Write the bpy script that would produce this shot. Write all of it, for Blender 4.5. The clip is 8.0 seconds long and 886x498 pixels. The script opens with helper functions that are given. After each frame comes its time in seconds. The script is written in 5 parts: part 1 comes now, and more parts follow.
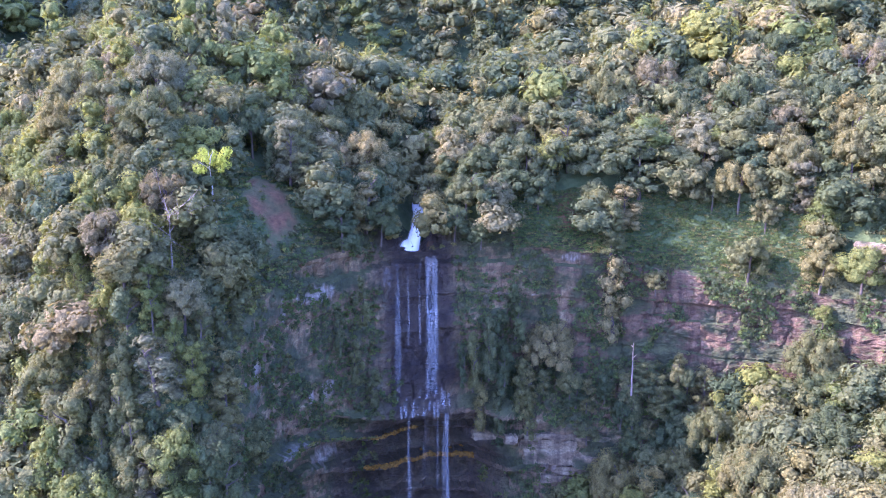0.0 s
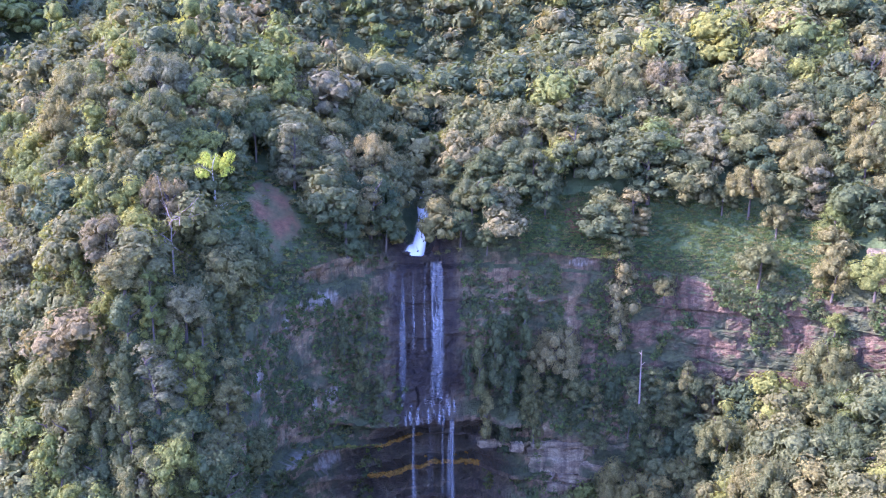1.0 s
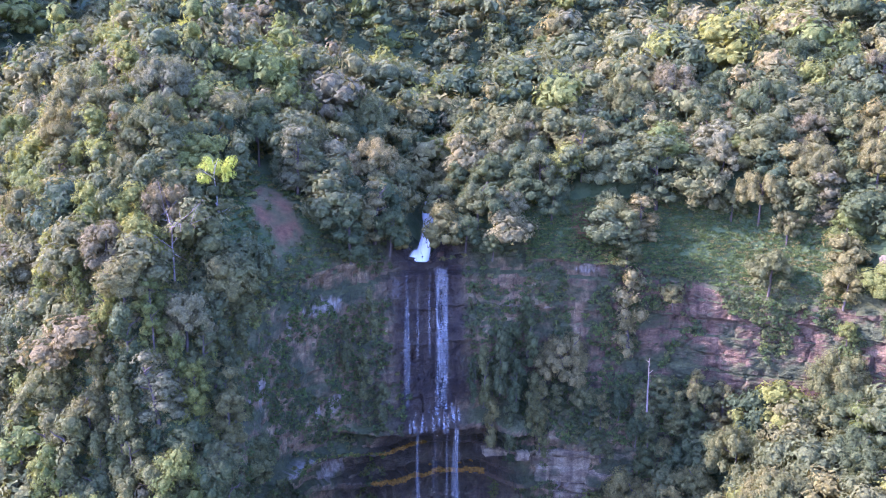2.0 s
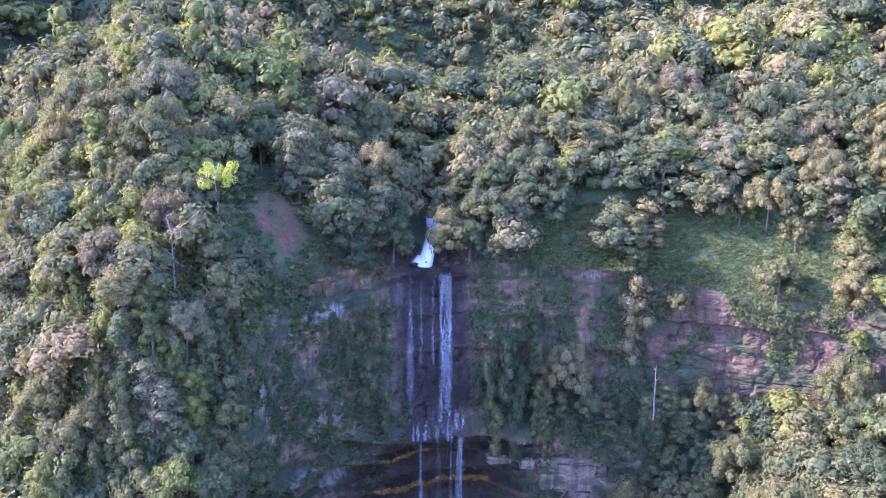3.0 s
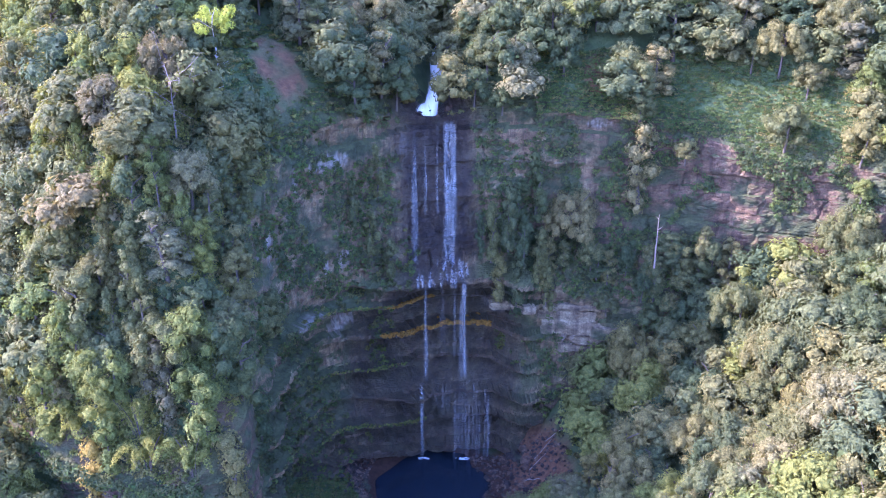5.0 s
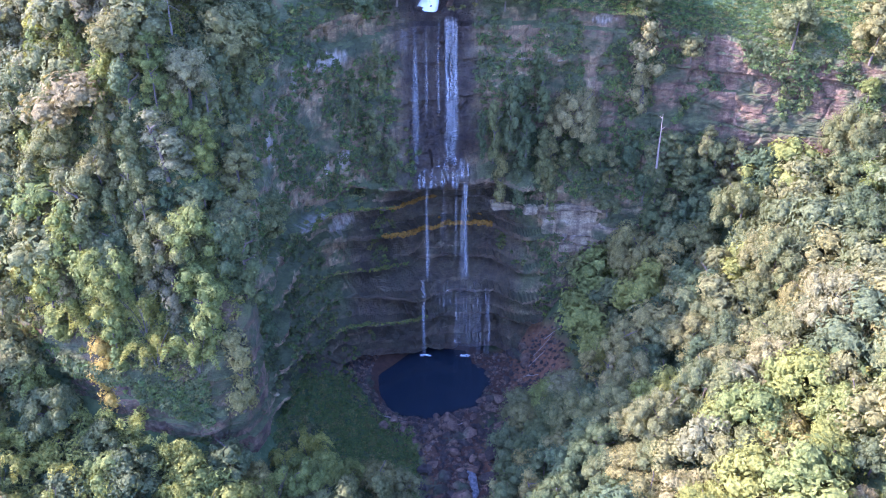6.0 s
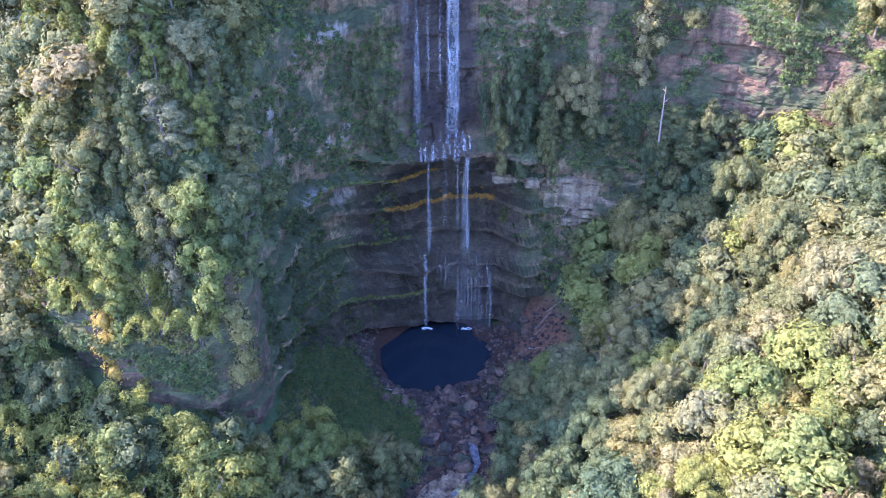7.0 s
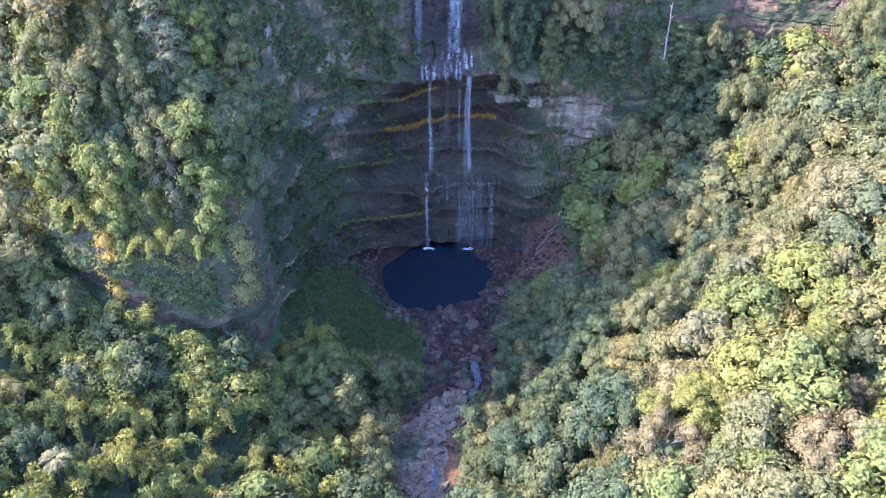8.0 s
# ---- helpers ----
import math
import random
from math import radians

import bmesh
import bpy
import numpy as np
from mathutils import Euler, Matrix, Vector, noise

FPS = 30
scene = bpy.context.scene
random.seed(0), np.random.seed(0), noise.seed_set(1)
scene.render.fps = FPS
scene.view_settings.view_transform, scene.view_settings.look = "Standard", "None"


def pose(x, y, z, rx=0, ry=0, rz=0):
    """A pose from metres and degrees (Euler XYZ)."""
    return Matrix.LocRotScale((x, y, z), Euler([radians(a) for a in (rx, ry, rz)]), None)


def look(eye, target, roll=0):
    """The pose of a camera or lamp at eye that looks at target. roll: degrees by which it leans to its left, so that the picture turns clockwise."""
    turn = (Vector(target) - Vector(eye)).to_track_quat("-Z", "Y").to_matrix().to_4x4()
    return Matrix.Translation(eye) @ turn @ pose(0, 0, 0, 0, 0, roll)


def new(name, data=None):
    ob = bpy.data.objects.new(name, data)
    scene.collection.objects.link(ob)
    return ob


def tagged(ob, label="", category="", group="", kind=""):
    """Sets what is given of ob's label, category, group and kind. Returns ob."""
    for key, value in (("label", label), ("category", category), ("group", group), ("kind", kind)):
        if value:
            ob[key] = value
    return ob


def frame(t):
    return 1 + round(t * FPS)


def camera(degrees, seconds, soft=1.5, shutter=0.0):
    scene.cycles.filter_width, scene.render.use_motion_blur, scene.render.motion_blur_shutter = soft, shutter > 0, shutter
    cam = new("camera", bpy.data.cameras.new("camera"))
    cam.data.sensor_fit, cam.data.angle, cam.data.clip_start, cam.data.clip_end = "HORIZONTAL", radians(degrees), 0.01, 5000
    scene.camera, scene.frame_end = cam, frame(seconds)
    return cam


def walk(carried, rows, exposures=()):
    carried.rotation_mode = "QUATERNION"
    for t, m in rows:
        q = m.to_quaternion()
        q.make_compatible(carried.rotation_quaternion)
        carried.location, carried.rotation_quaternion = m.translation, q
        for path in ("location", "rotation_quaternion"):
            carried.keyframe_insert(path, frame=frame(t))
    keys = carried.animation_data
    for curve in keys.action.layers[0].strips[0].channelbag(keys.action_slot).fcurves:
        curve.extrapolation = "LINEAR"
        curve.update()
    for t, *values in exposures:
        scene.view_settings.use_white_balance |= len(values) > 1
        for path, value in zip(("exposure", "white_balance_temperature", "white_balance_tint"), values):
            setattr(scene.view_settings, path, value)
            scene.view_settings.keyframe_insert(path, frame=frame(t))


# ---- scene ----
# ---------------------------------------------------------------- camera
cam = camera(54.9, 8.0, soft=1.0)
PATH = [
    # seconds, x, y, z, yaw, pitch, roll
    (0.0, -0.51, -9.49, 140.45, -1.27, -12.70, 0.00),
    (0.5, -0.46, -7.96, 140.84, -1.06, -12.73, -0.04),
    (1.0, -0.41, -6.40, 141.25, -0.86, -12.75, -0.07),
    (1.5, -0.35, -4.89, 141.68, -0.66, -12.79, -0.10),
    (3.0, -0.18, -0.50, 142.90, -0.20, -12.79, -0.10),
    (3.5, -0.05, 0.00, 143.02, -0.07, -12.94, -0.05),
    (4.0, 0.0, 0.03, 143.02, 0.00, -14.90, -0.04),
    (4.5, 0.0, 0.02, 143.0, 0.06, -19.11, -0.03),
    (5.0, 0.0, 0.02, 143.0, 0.12, -22.95, -0.01),
    (5.2, 0.0, 0.02, 143.0, 0.14, -24.47, 0.00),
    (6.3, 0.0, 0.01, 143.0, 0.21, -30.44, 0.06),
    (6.5, 0.0, 0.01, 143.0, 0.23, -30.51, 0.07),
    (7.0, 0.0, 0.0, 143.0, 0.28, -31.42, 0.10),
    (7.5, 0.0, 0.0, 143.0, 0.33, -35.63, 0.13),
    (8.0, 0.0, 0.0, 143.0, 0.37, -36.77, 0.16),
]
walk(cam, [(t, pose(x, y, z, 90 + pitch, roll, yaw)) for t, x, y, z, yaw, pitch, roll in PATH],
     exposures=[(0.0, 3.60, 4710, 60), (3.5, 3.60, 4660, 59), (5.0, 3.80, 4640, 54), (6.5, 3.95, 4690, 47), (8.0, 3.86, 4780, 42)])

# ---------------------------------------------------------------- daylight
SUN_AZ, SUN_EL = radians(172), radians(35)          # from the left
to_sun = Vector((math.cos(SUN_AZ) * math.cos(SUN_EL), math.sin(SUN_AZ) * math.cos(SUN_EL), math.sin(SUN_EL)))
world = bpy.data.worlds.new("sky")
scene.world = world
world.use_nodes = True
wn = world.node_tree
sky = wn.nodes.new("ShaderNodeTexSky")
sky.sky_type = "NISHITA"
sky.sun_disc = False
sky.sun_elevation = SUN_EL
sky.sun_rotation = math.pi / 2 - SUN_AZ
sky.air_density, sky.dust_density, sky.ozone_density = 1.0, 1.2, 1.6
bg = wn.nodes["Background"]
bg.inputs["Strength"].default_value = 0.15
wn.links.new(sky.outputs["Color"], bg.inputs["Color"])
sun_data = bpy.data.lights.new("sun", "SUN")
sun_data.energy, sun_data.angle, sun_data.color = 2.3, radians(0.6), (1.0, 0.83, 0.51)
sun = new("sun", sun_data)
sun.matrix_world = look(to_sun * 400 + Vector((0, 180, 60)), (0, 180, 60))

# ---------------------------------------------------------------- shape of the land
def smooth(a, b, x):
    t = np.clip((x - a) / (b - a), 0, 1)
    return t * t * (3 - 2 * t)


def lattice(i, j, k):
    h = (i * 374761393 + j * 668265263 + k * 2147483629 + 1013904223) & 0xFFFFFFFF
    h = ((h ^ (h >> 13)) * 1274126177) & 0xFFFFFFFF
    return ((h ^ (h >> 16)) & 0xFFFF) / 65535.0


def vnoise(x, y, z=0.0):
    """Value noise, -1 to 1, on arrays."""
    x, y, z = np.broadcast_arrays(np.asarray(x, float), np.asarray(y, float), np.asarray(z, float))
    i, j, k = (np.floor(a).astype(np.int64) for a in (x, y, z))
    u, v, w = x - i, y - j, z - k
    u, v, w = (a * a * (3 - 2 * a) for a in (u, v, w))
    total = 0.0
    for di in (0, 1):
        for dj in (0, 1):
            for dk in (0, 1):
                total = total + lattice(i + di, j + dj, k + dk) * (u if di else 1 - u) * (v if dj else 1 - v) * (w if dk else 1 - w)
    return 2 * total - 1


def fbm(x, y, z=0.0, octaves=4):
    total, amp = 0.0, 0.5
    for o in range(octaves):
        f = 2.0 ** o
        total = total + amp * vnoise(np.asarray(x) * f + 17 * o, np.asarray(y) * f - 9 * o, np.asarray(z) * f + 5 * o)
        amp *= 0.5
    return total


# The line of the cliff on plan, from the left spur round the bowl to the right-hand hill.
PLAN = np.array([(-190, 215), (-124, 172), (-89, 145), (-68, 132), (-50, 130), (-39, 135), (-38, 150), (-37, 165), (-29, 180), (-17, 190),
                 (-6, 197), (5, 198.5), (16, 200), (30, 201), (45, 200), (60, 197), (76, 189), (91, 178), (112, 158), (150, 140), (230, 120)], float)
FOOT = [26, 28, 33, 34, 25, 16, 10, 9, 6, 3, 0, 0, 4, 22, 34, 46, 58, 66, 78, 90, 100]
RIM = [40, 42, 45, 43, 38, 50, 68, 86, 94, 95, 92, 91, 93, 93, 91, 88.5, 86, 86, 92, 104, 112]
RISE = [1.9, 2.1, 2.4, 2.4, 2.3, 2.2, 1.9, 1.25, 1.0, 0.8, 0.55, 0.55, 0.9, 1.0, 1.05, 1.25, 1.3, 1.3, 1.2, 1.0, 0.8]      # just behind the rim
REACH = [18, 20, 21, 21, 21, 20, 18, 18, 16, 14, 24, 24, 16, 15, 18, 20, 21, 20, 18, 12, 10]
RISE2 = [0.9, 0.9, 0.95, 1.0, 1.05, 1.0, 0.9, 0.75, 0.7, 0.6, 0.3, 0.3, 0.5, 0.45, 0.4, 0.4, 0.4, 0.4, 0.4, 0.4, 0.4]       # further back
HOLLOW = [3, 3, 3, 3, 3, 3, 3, 4, 7, 10, 12, 12, 10, 6, 4, 3, 3, 3, 3, 3, 3]


def spline(values, n):
    """Catmull-Rom through the values, n samples a span."""
    v = np.asarray(values, float)
    v = np.concatenate([[2 * v[0] - v[1]], v, [2 * v[-1] - v[-2]]])
    out = []
    for k in range(1, len(v) - 2):
        for t in np.arange(n) / n:
            a, b, c, d = v[k - 1], v[k], v[k + 1], v[k + 2]
            out.append(0.5 * (2 * b + (c - a) * t + (2 * a - 5 * b + 4 * c - d) * t * t + (3 * b - 3 * c + d - a) * t ** 3))
    out.append(v[-2])
    return np.array(out)


raw = spline(PLAN, 24)
chord = np.concatenate([[0], np.cumsum(np.hypot(*np.diff(raw, axis=0).T))])
knots = chord[::24]
LENGTH = chord[-1]
NS = 760
fine_s = np.linspace(0, LENGTH, 4000)
dense = np.where((np.interp(fine_s, chord, raw[:, 0]) > -72) & (np.interp(fine_s, chord, raw[:, 0]) < 98), 1.0, 0.25)      # closer steps round the bowl
steps = np.concatenate([[0], np.cumsum((dense[1:] + dense[:-1]) / 2)])
S = np.interp(np.linspace(0, steps[-1], NS), steps, fine_s)
LINE = np.stack([np.interp(S, chord, raw[:, 0]), np.interp(S, chord, raw[:, 1])], 1)
TANG = np.gradient(LINE, axis=0)
for _ in range(30):
    TANG[1:-1] = (TANG[:-2] + TANG[1:-1] + TANG[2:]) / 3
TANG /= np.hypot(*TANG.T)[:, None]
INTO = np.stack([TANG[:, 1], -TANG[:, 0]], 1)            # points out of the rock, into the gorge


def along(values):
    return np.interp(S, knots, values)


FOOT_S, RIM_S, RISE_S, REACH_S, RISE2_S, HOLLOW_S = (along(v) for v in (FOOT, RIM, RISE, REACH, RISE2, HOLLOW))


def nearest(x, y):
    """Index of the nearest place on the cliff line, and the distance behind it (negative inside the gorge)."""
    x, y = np.ravel(x), np.ravel(y)
    idx = np.empty(len(x), int)
    for a in range(0, len(x), 8000):
        d = (x[a:a + 8000, None] - LINE[None, :, 0]) ** 2 + (y[a:a + 8000, None] - LINE[None, :, 1]) ** 2
        idx[a:a + 8000] = d.argmin(1)
    dx, dy = x - LINE[idx, 0], y - LINE[idx, 1]
    side = -(dx * INTO[idx, 0] + dy * INTO[idx, 1])
    return idx, np.sign(side) * np.hypot(dx, dy)


STREAM_Y = [-400, 60, 110, 124, 132, 140, 158, 166, 200]
STREAM_X = [10, -3, -5, -6, -1, 4.5, 1.5, 0, -2]


def stream_x(y):
    return np.interp(y, STREAM_Y, STREAM_X)


def floor_height(x, y):
    """The bottom of the gorge and the slopes on both sides."""
    xs = stream_x(y)
    bed = np.where(y > 160, 0.4, 0.4 - 0.05 * (160 - y))
    wl = 9 + 5 * smooth(140, 165, y)
    wr = 9 + 8 * smooth(150, 175, y)
    right = np.maximum(0, x - xs - wr)
    left = np.minimum(np.maximum(0, xs - x - wl), 78)
    z = bed + 0.78 * right + (0.36 + 0.16 * smooth(112, 136, y)) * left
    z = np.where(z > 95, 95 + (z - 95) * 0.25, z)
    z = z + 1.6 * fbm(x / 14, y / 14) * smooth(2, 14, right + left) + 0.35 * fbm(x / 3.0, y / 3.0)
    pool = np.hypot(x + 4.6, (y - 180.5) * 1.0)
    return z - 2.4 * smooth(17.0, 12.5, pool + 1.5 * vnoise(x / 4, y / 4))


def blended(x, y):
    """Rim height and slopes from all of the nearby cliff line, so that they change smoothly inside the spur."""
    out = np.empty((4, len(x)))
    even = np.linspace(0, LENGTH, 240)
    line = np.stack([np.interp(even, S, LINE[:, 0]), np.interp(even, S, LINE[:, 1])], 1)
    values = np.stack([np.interp(even, S, v) for v in (RIM_S, RISE_S, REACH_S, RISE2_S)])
    for a in range(0, len(x), 8000):
        w = ((x[a:a + 8000, None] - line[None, :, 0]) ** 2 + (y[a:a + 8000, None] - line[None, :, 1]) ** 2 + 6.0) ** -2.5
        out[:, a:a + 8000] = (values @ w.T) / w.sum(1)
    return out


def behind_height(idx, d, x, y):
    """The slopes above the rim and the hills beyond."""
    d, x, y = np.maximum(d, 0), np.ravel(x), np.ravel(y)
    rim, rise, reach, rise2 = blended(x, y)
    z = rim + rise * np.minimum(d, reach) + rise2 * np.clip(d - reach, 0, 46) + 0.12 * np.clip(d - reach - 46, 0, 60)
    sx = -4 + 0.10 * (y - 205)
    z = z - 7.0 * np.exp(-((x - sx) / 5.0) ** 2) * smooth(1, 8, d) * smooth(275, 225, y)
    z = z - 7.0 * np.exp(-((x - sx) / 11.0) ** 2) * smooth(14, 34, d) * smooth(300, 250, y)
    far = 108 + 0.33 * np.clip(y - 232, 0, 110) + 0.26 * np.maximum(y - 342, 0)
    far = far + 13 * smooth(4, 55, np.abs(x + 2 - 0.05 * (y - 230))) + 8 * smooth(60, 160, np.abs(x)) + 0.10 * np.maximum(np.abs(x) - 120, 0)
    far = far + 13 * fbm(x / 60 + 3, y / 60) + 50 * smooth(320, 700, y) * fbm(x / 220 + 1, y / 220)
    far = far - 17 * np.exp(-((y - 318 - 0.12 * x) / 26) ** 2) * smooth(-115, -80, x)                       # a side valley behind the first hills
    w = smooth(212, 300, y - 14 * smooth(-20, -70, x))
    z = z * (1 - w) + far * w
    spur = 112 + 0.35 * (y - 228) - 0.9 * np.clip(-x - 122, 0, 44) + 1.05 * np.maximum(0, -x - 168) + 6 * fbm(x / 40, y / 40)
    ws = smooth(-92, -120, x) * smooth(208, 240, y)                    # the spur's crest, and the shaded hill across the next valley
    return z * (1 - ws) + spur * ws + 1.2 * fbm(x / 9, y / 9)


def height(x, y):
    shape = np.shape(x)
    x, y = np.ravel(np.asarray(x, float)), np.ravel(np.asarray(y, float))
    idx, d = nearest(x, y)
    back = d - HOLLOW_S[idx]
    low = np.maximum(floor_height(x, y), FOOT_S[idx] - 0.85 * np.maximum(-d, 0))
    z = np.where(back > 0, behind_height(idx, d, x, y), low)
    return z.reshape(shape)


def bare_earth(x, y, d):
    """1 where soil or scree lies open."""
    wob = 0.35 * fbm(x / 5, y / 5)
    slip = smooth(1.15, 0.6, np.hypot((x + 36 - 0.35 * (188 - y)) / 7.0, (y - 189) / 9.5) + 2.2 * wob) * np.clip(0.75 + 1.4 * fbm(x / 2.5, y / 4.0, 7), 0.15, 1) * (d > 0)
    scree = smooth(1.1, 0.8, np.hypot((x - 20) / 12.0, (y - 180) / 17.0) + wob) * (d < 2)
    bed = smooth(9.5, 6.5, np.abs(x - stream_x(y)) + 5 * wob) * (d < 0) * (y < 168)
    shore = smooth(21, 17.5, np.hypot(x + 4, y - 181) + 4 * wob) * (d < 2)
    scar = smooth(1.1, 0.7, np.hypot((x - 37) / 3.0, (y - 209) / 5.0) + wob) * (d > 0)
    return np.clip(np.maximum.reduce([slip, scree, bed, shore, scar]), 0, 1)


def plant_z(x, y):
    """The surface on which plants stand, the rim above the hollow included."""
    x, y = np.ravel(np.asarray(x, float)), np.ravel(np.asarray(y, float))
    idx, d = nearest(x, y)
    low = np.maximum(floor_height(x, y), FOOT_S[idx] - 0.85 * np.maximum(-d, 0))
    return np.where(d > 0, behind_height(idx, d, x, y), low)


def shelf_rise(s, i):
    """How much higher the bowl's shelves lie at that place: they climb towards the spur and waver a little."""
    return 7.0 * smooth(-8, -34, LINE[i, 0]) * (LINE[i, 1] > 150) - 0.9 * vnoise(s / 11, 0.0, 2.0) - 0.35 * vnoise(s / 3, 0.0, 5.0)


LIPS = (-9.0, 4.0, 13.0, 20.0, 27.0, 36.8, 45.8, 52.0)            # heights of the shelves round the bowl


def ledges(s, z, i):
    """How far the rock stands out of the cliff line, by place and height: beds of stone, each with its own face."""
    rim, foot = RIM_S[i], FOOT_S[i]
    zz = z + 1.6 * vnoise(s / 30, 0.0, 4.0) + 0.5 * vnoise(s / 7, z / 9, 2)
    bed = zz / 4.3
    k = np.floor(bed)
    f = bed - k
    face = lattice(k.astype(np.int64), (k * 0 + 7).astype(np.int64), (k * 0).astype(np.int64)) - 0.5
    nxt = lattice((k + 1).astype(np.int64), (k * 0 + 7).astype(np.int64), (k * 0).astype(np.int64)) - 0.5
    step = face + (nxt - face) * smooth(0.86, 1.0, f)
    out = (2.6 - 1.2 * (LINE[i, 1] > 150) * (np.abs(LINE[i, 0]) < 40) * smooth(56, 44, z)) * step * (0.65 + 0.5 * vnoise(s / 18, k * 1.7))
    width = 4.5 + 7.5 * lattice(k.astype(np.int64), (k * 0 + 3).astype(np.int64), (k * 0).astype(np.int64))
    joint = (s + 1.6 * vnoise(s / 4, z / 3.0, 8)) / width + 13.7 * k
    block = lattice(k.astype(np.int64), np.floor(joint).astype(np.int64), (k * 0 + 5).astype(np.int64)) - 0.5
    gap = np.minimum(joint - np.floor(joint), np.ceil(joint) - joint) * width
    out = out + (1.2 + 0.9 * (LINE[i, 0] > 40)) * block * (0.6 + 0.6 * vnoise(s / 25, z / 15)) - 0.35 * smooth(0.7, 0.1, gap)                                  # blocks between upright joints
    out = out + 1.8 * fbm(s / 16, z / 22, 1.0) + 0.9 * fbm(s / 4.0, z / 3.0, 6.0) + 0.35 * fbm(s / 1.2, z / 0.9, 9.0)
    lip = np.array(LIPS)
    zw = np.clip(z - shelf_rise(s, i), -8.9, 51.9)
    n = np.searchsorted(lip, zw)
    f = (lip[n] - zw) / (lip[n] - lip[n - 1])
    shelf = np.where(f < 0.16, 1.0, 1.0 - 2.3 * smooth(0.16, 0.34, f) + 1.2 * smooth(0.34, 1.0, f))
    round_bowl = smooth(140, 156, LINE[i, 1]) * smooth(30, 18, LINE[i, 0])
    out = out + 3.4 * shelf * round_bowl * smooth(56, 52, z) * (0.8 + 0.5 * vnoise(s / 14, n * 3.1))      # overhanging shelves round the bowl
    tier = smooth(11, 20, LINE[i, 0]) * smooth(66, 52, LINE[i, 0]) * (LINE[i, 1] > 150)
    out = out + 6.5 * tier * smooth(63, 46, z)                         # the lower tier on the right stands forward
    bowl = np.exp(-((LINE[i, 0] - 0) / 24.0) ** 2) * (LINE[i, 1] > 165)
    out = out - bowl * 5.0 * smooth(50, 43, z) * smooth(22, 27, z)      # the hollow under the upper fall
    out = out + bowl * 3.0 * smooth(26, 20, z)                         # the lower step
    out = out + bowl * (2.5 * smooth(44, 52, z) * smooth(64, 53, z))                              # the shelf
    out = out - bowl * 5.0 * smooth(70, 88, z)
    return out

# ---------------------------------------------------------------- materials
def material(name, rough=0.9):
    m = bpy.data.materials.new(name)
    m.use_nodes = True
    nt = m.node_tree
    bsdf = nt.nodes["Principled BSDF"]
    bsdf.inputs["Roughness"].default_value = rough
    bsdf.inputs["Specular IOR Level"].default_value = 0.25
    return m, nt, bsdf


def node(nt, kind, **sockets):
    n = nt.nodes.new(kind)
    for k, v in sockets.items():
        n.inputs[k.replace("_", " ")].default_value = v
    return n


def ramp(nt, source, stops):
    r = nt.nodes.new("ShaderNodeValToRGB")
    while len(r.color_ramp.elements) < len(stops):
        r.color_ramp.elements.new(0.5)
    for e, (p, c) in zip(r.color_ramp.elements, stops):
        e.position, e.color = p, (*c, 1)
    nt.links.new(source, r.inputs["Fac"])
    return r.outputs["Color"]


def mix(nt, fac, a, b, blend="MIX"):
    n = nt.nodes.new("ShaderNodeMix")
    n.data_type, n.blend_type = "RGBA", blend
    for v, s in ((fac, n.inputs[0]), (a, n.inputs[6]), (b, n.inputs[7])):
        if isinstance(v, bpy.types.NodeSocket):
            nt.links.new(v, s)
        elif isinstance(v, tuple):
            s.default_value = (*v, 1)
        else:
            s.default_value = v
    return n.outputs[2]


def noise_out(nt, scale, detail=4.0, stretch=None, rough=0.6):
    geo = nt.nodes.new("ShaderNodeNewGeometry")
    n = node(nt, "ShaderNodeTexNoise", Scale=scale, Detail=detail, Roughness=rough)
    src = geo.outputs["Position"]
    if stretch:
        mp = nt.nodes.new("ShaderNodeMapping")
        mp.inputs["Scale"].default_value = stretch
        nt.links.new(src, mp.inputs["Vector"])
        src = mp.outputs["Vector"]
    nt.links.new(src, n.inputs["Vector"])
    return n.outputs["Fac"]


def bump(nt, bsdf, source, strength, dist):
    b = node(nt, "ShaderNodeBump", Strength=strength, Distance=dist)
    nt.links.new(source, b.inputs["Height"])
    nt.links.new(b.outputs["Normal"], bsdf.inputs["Normal"])


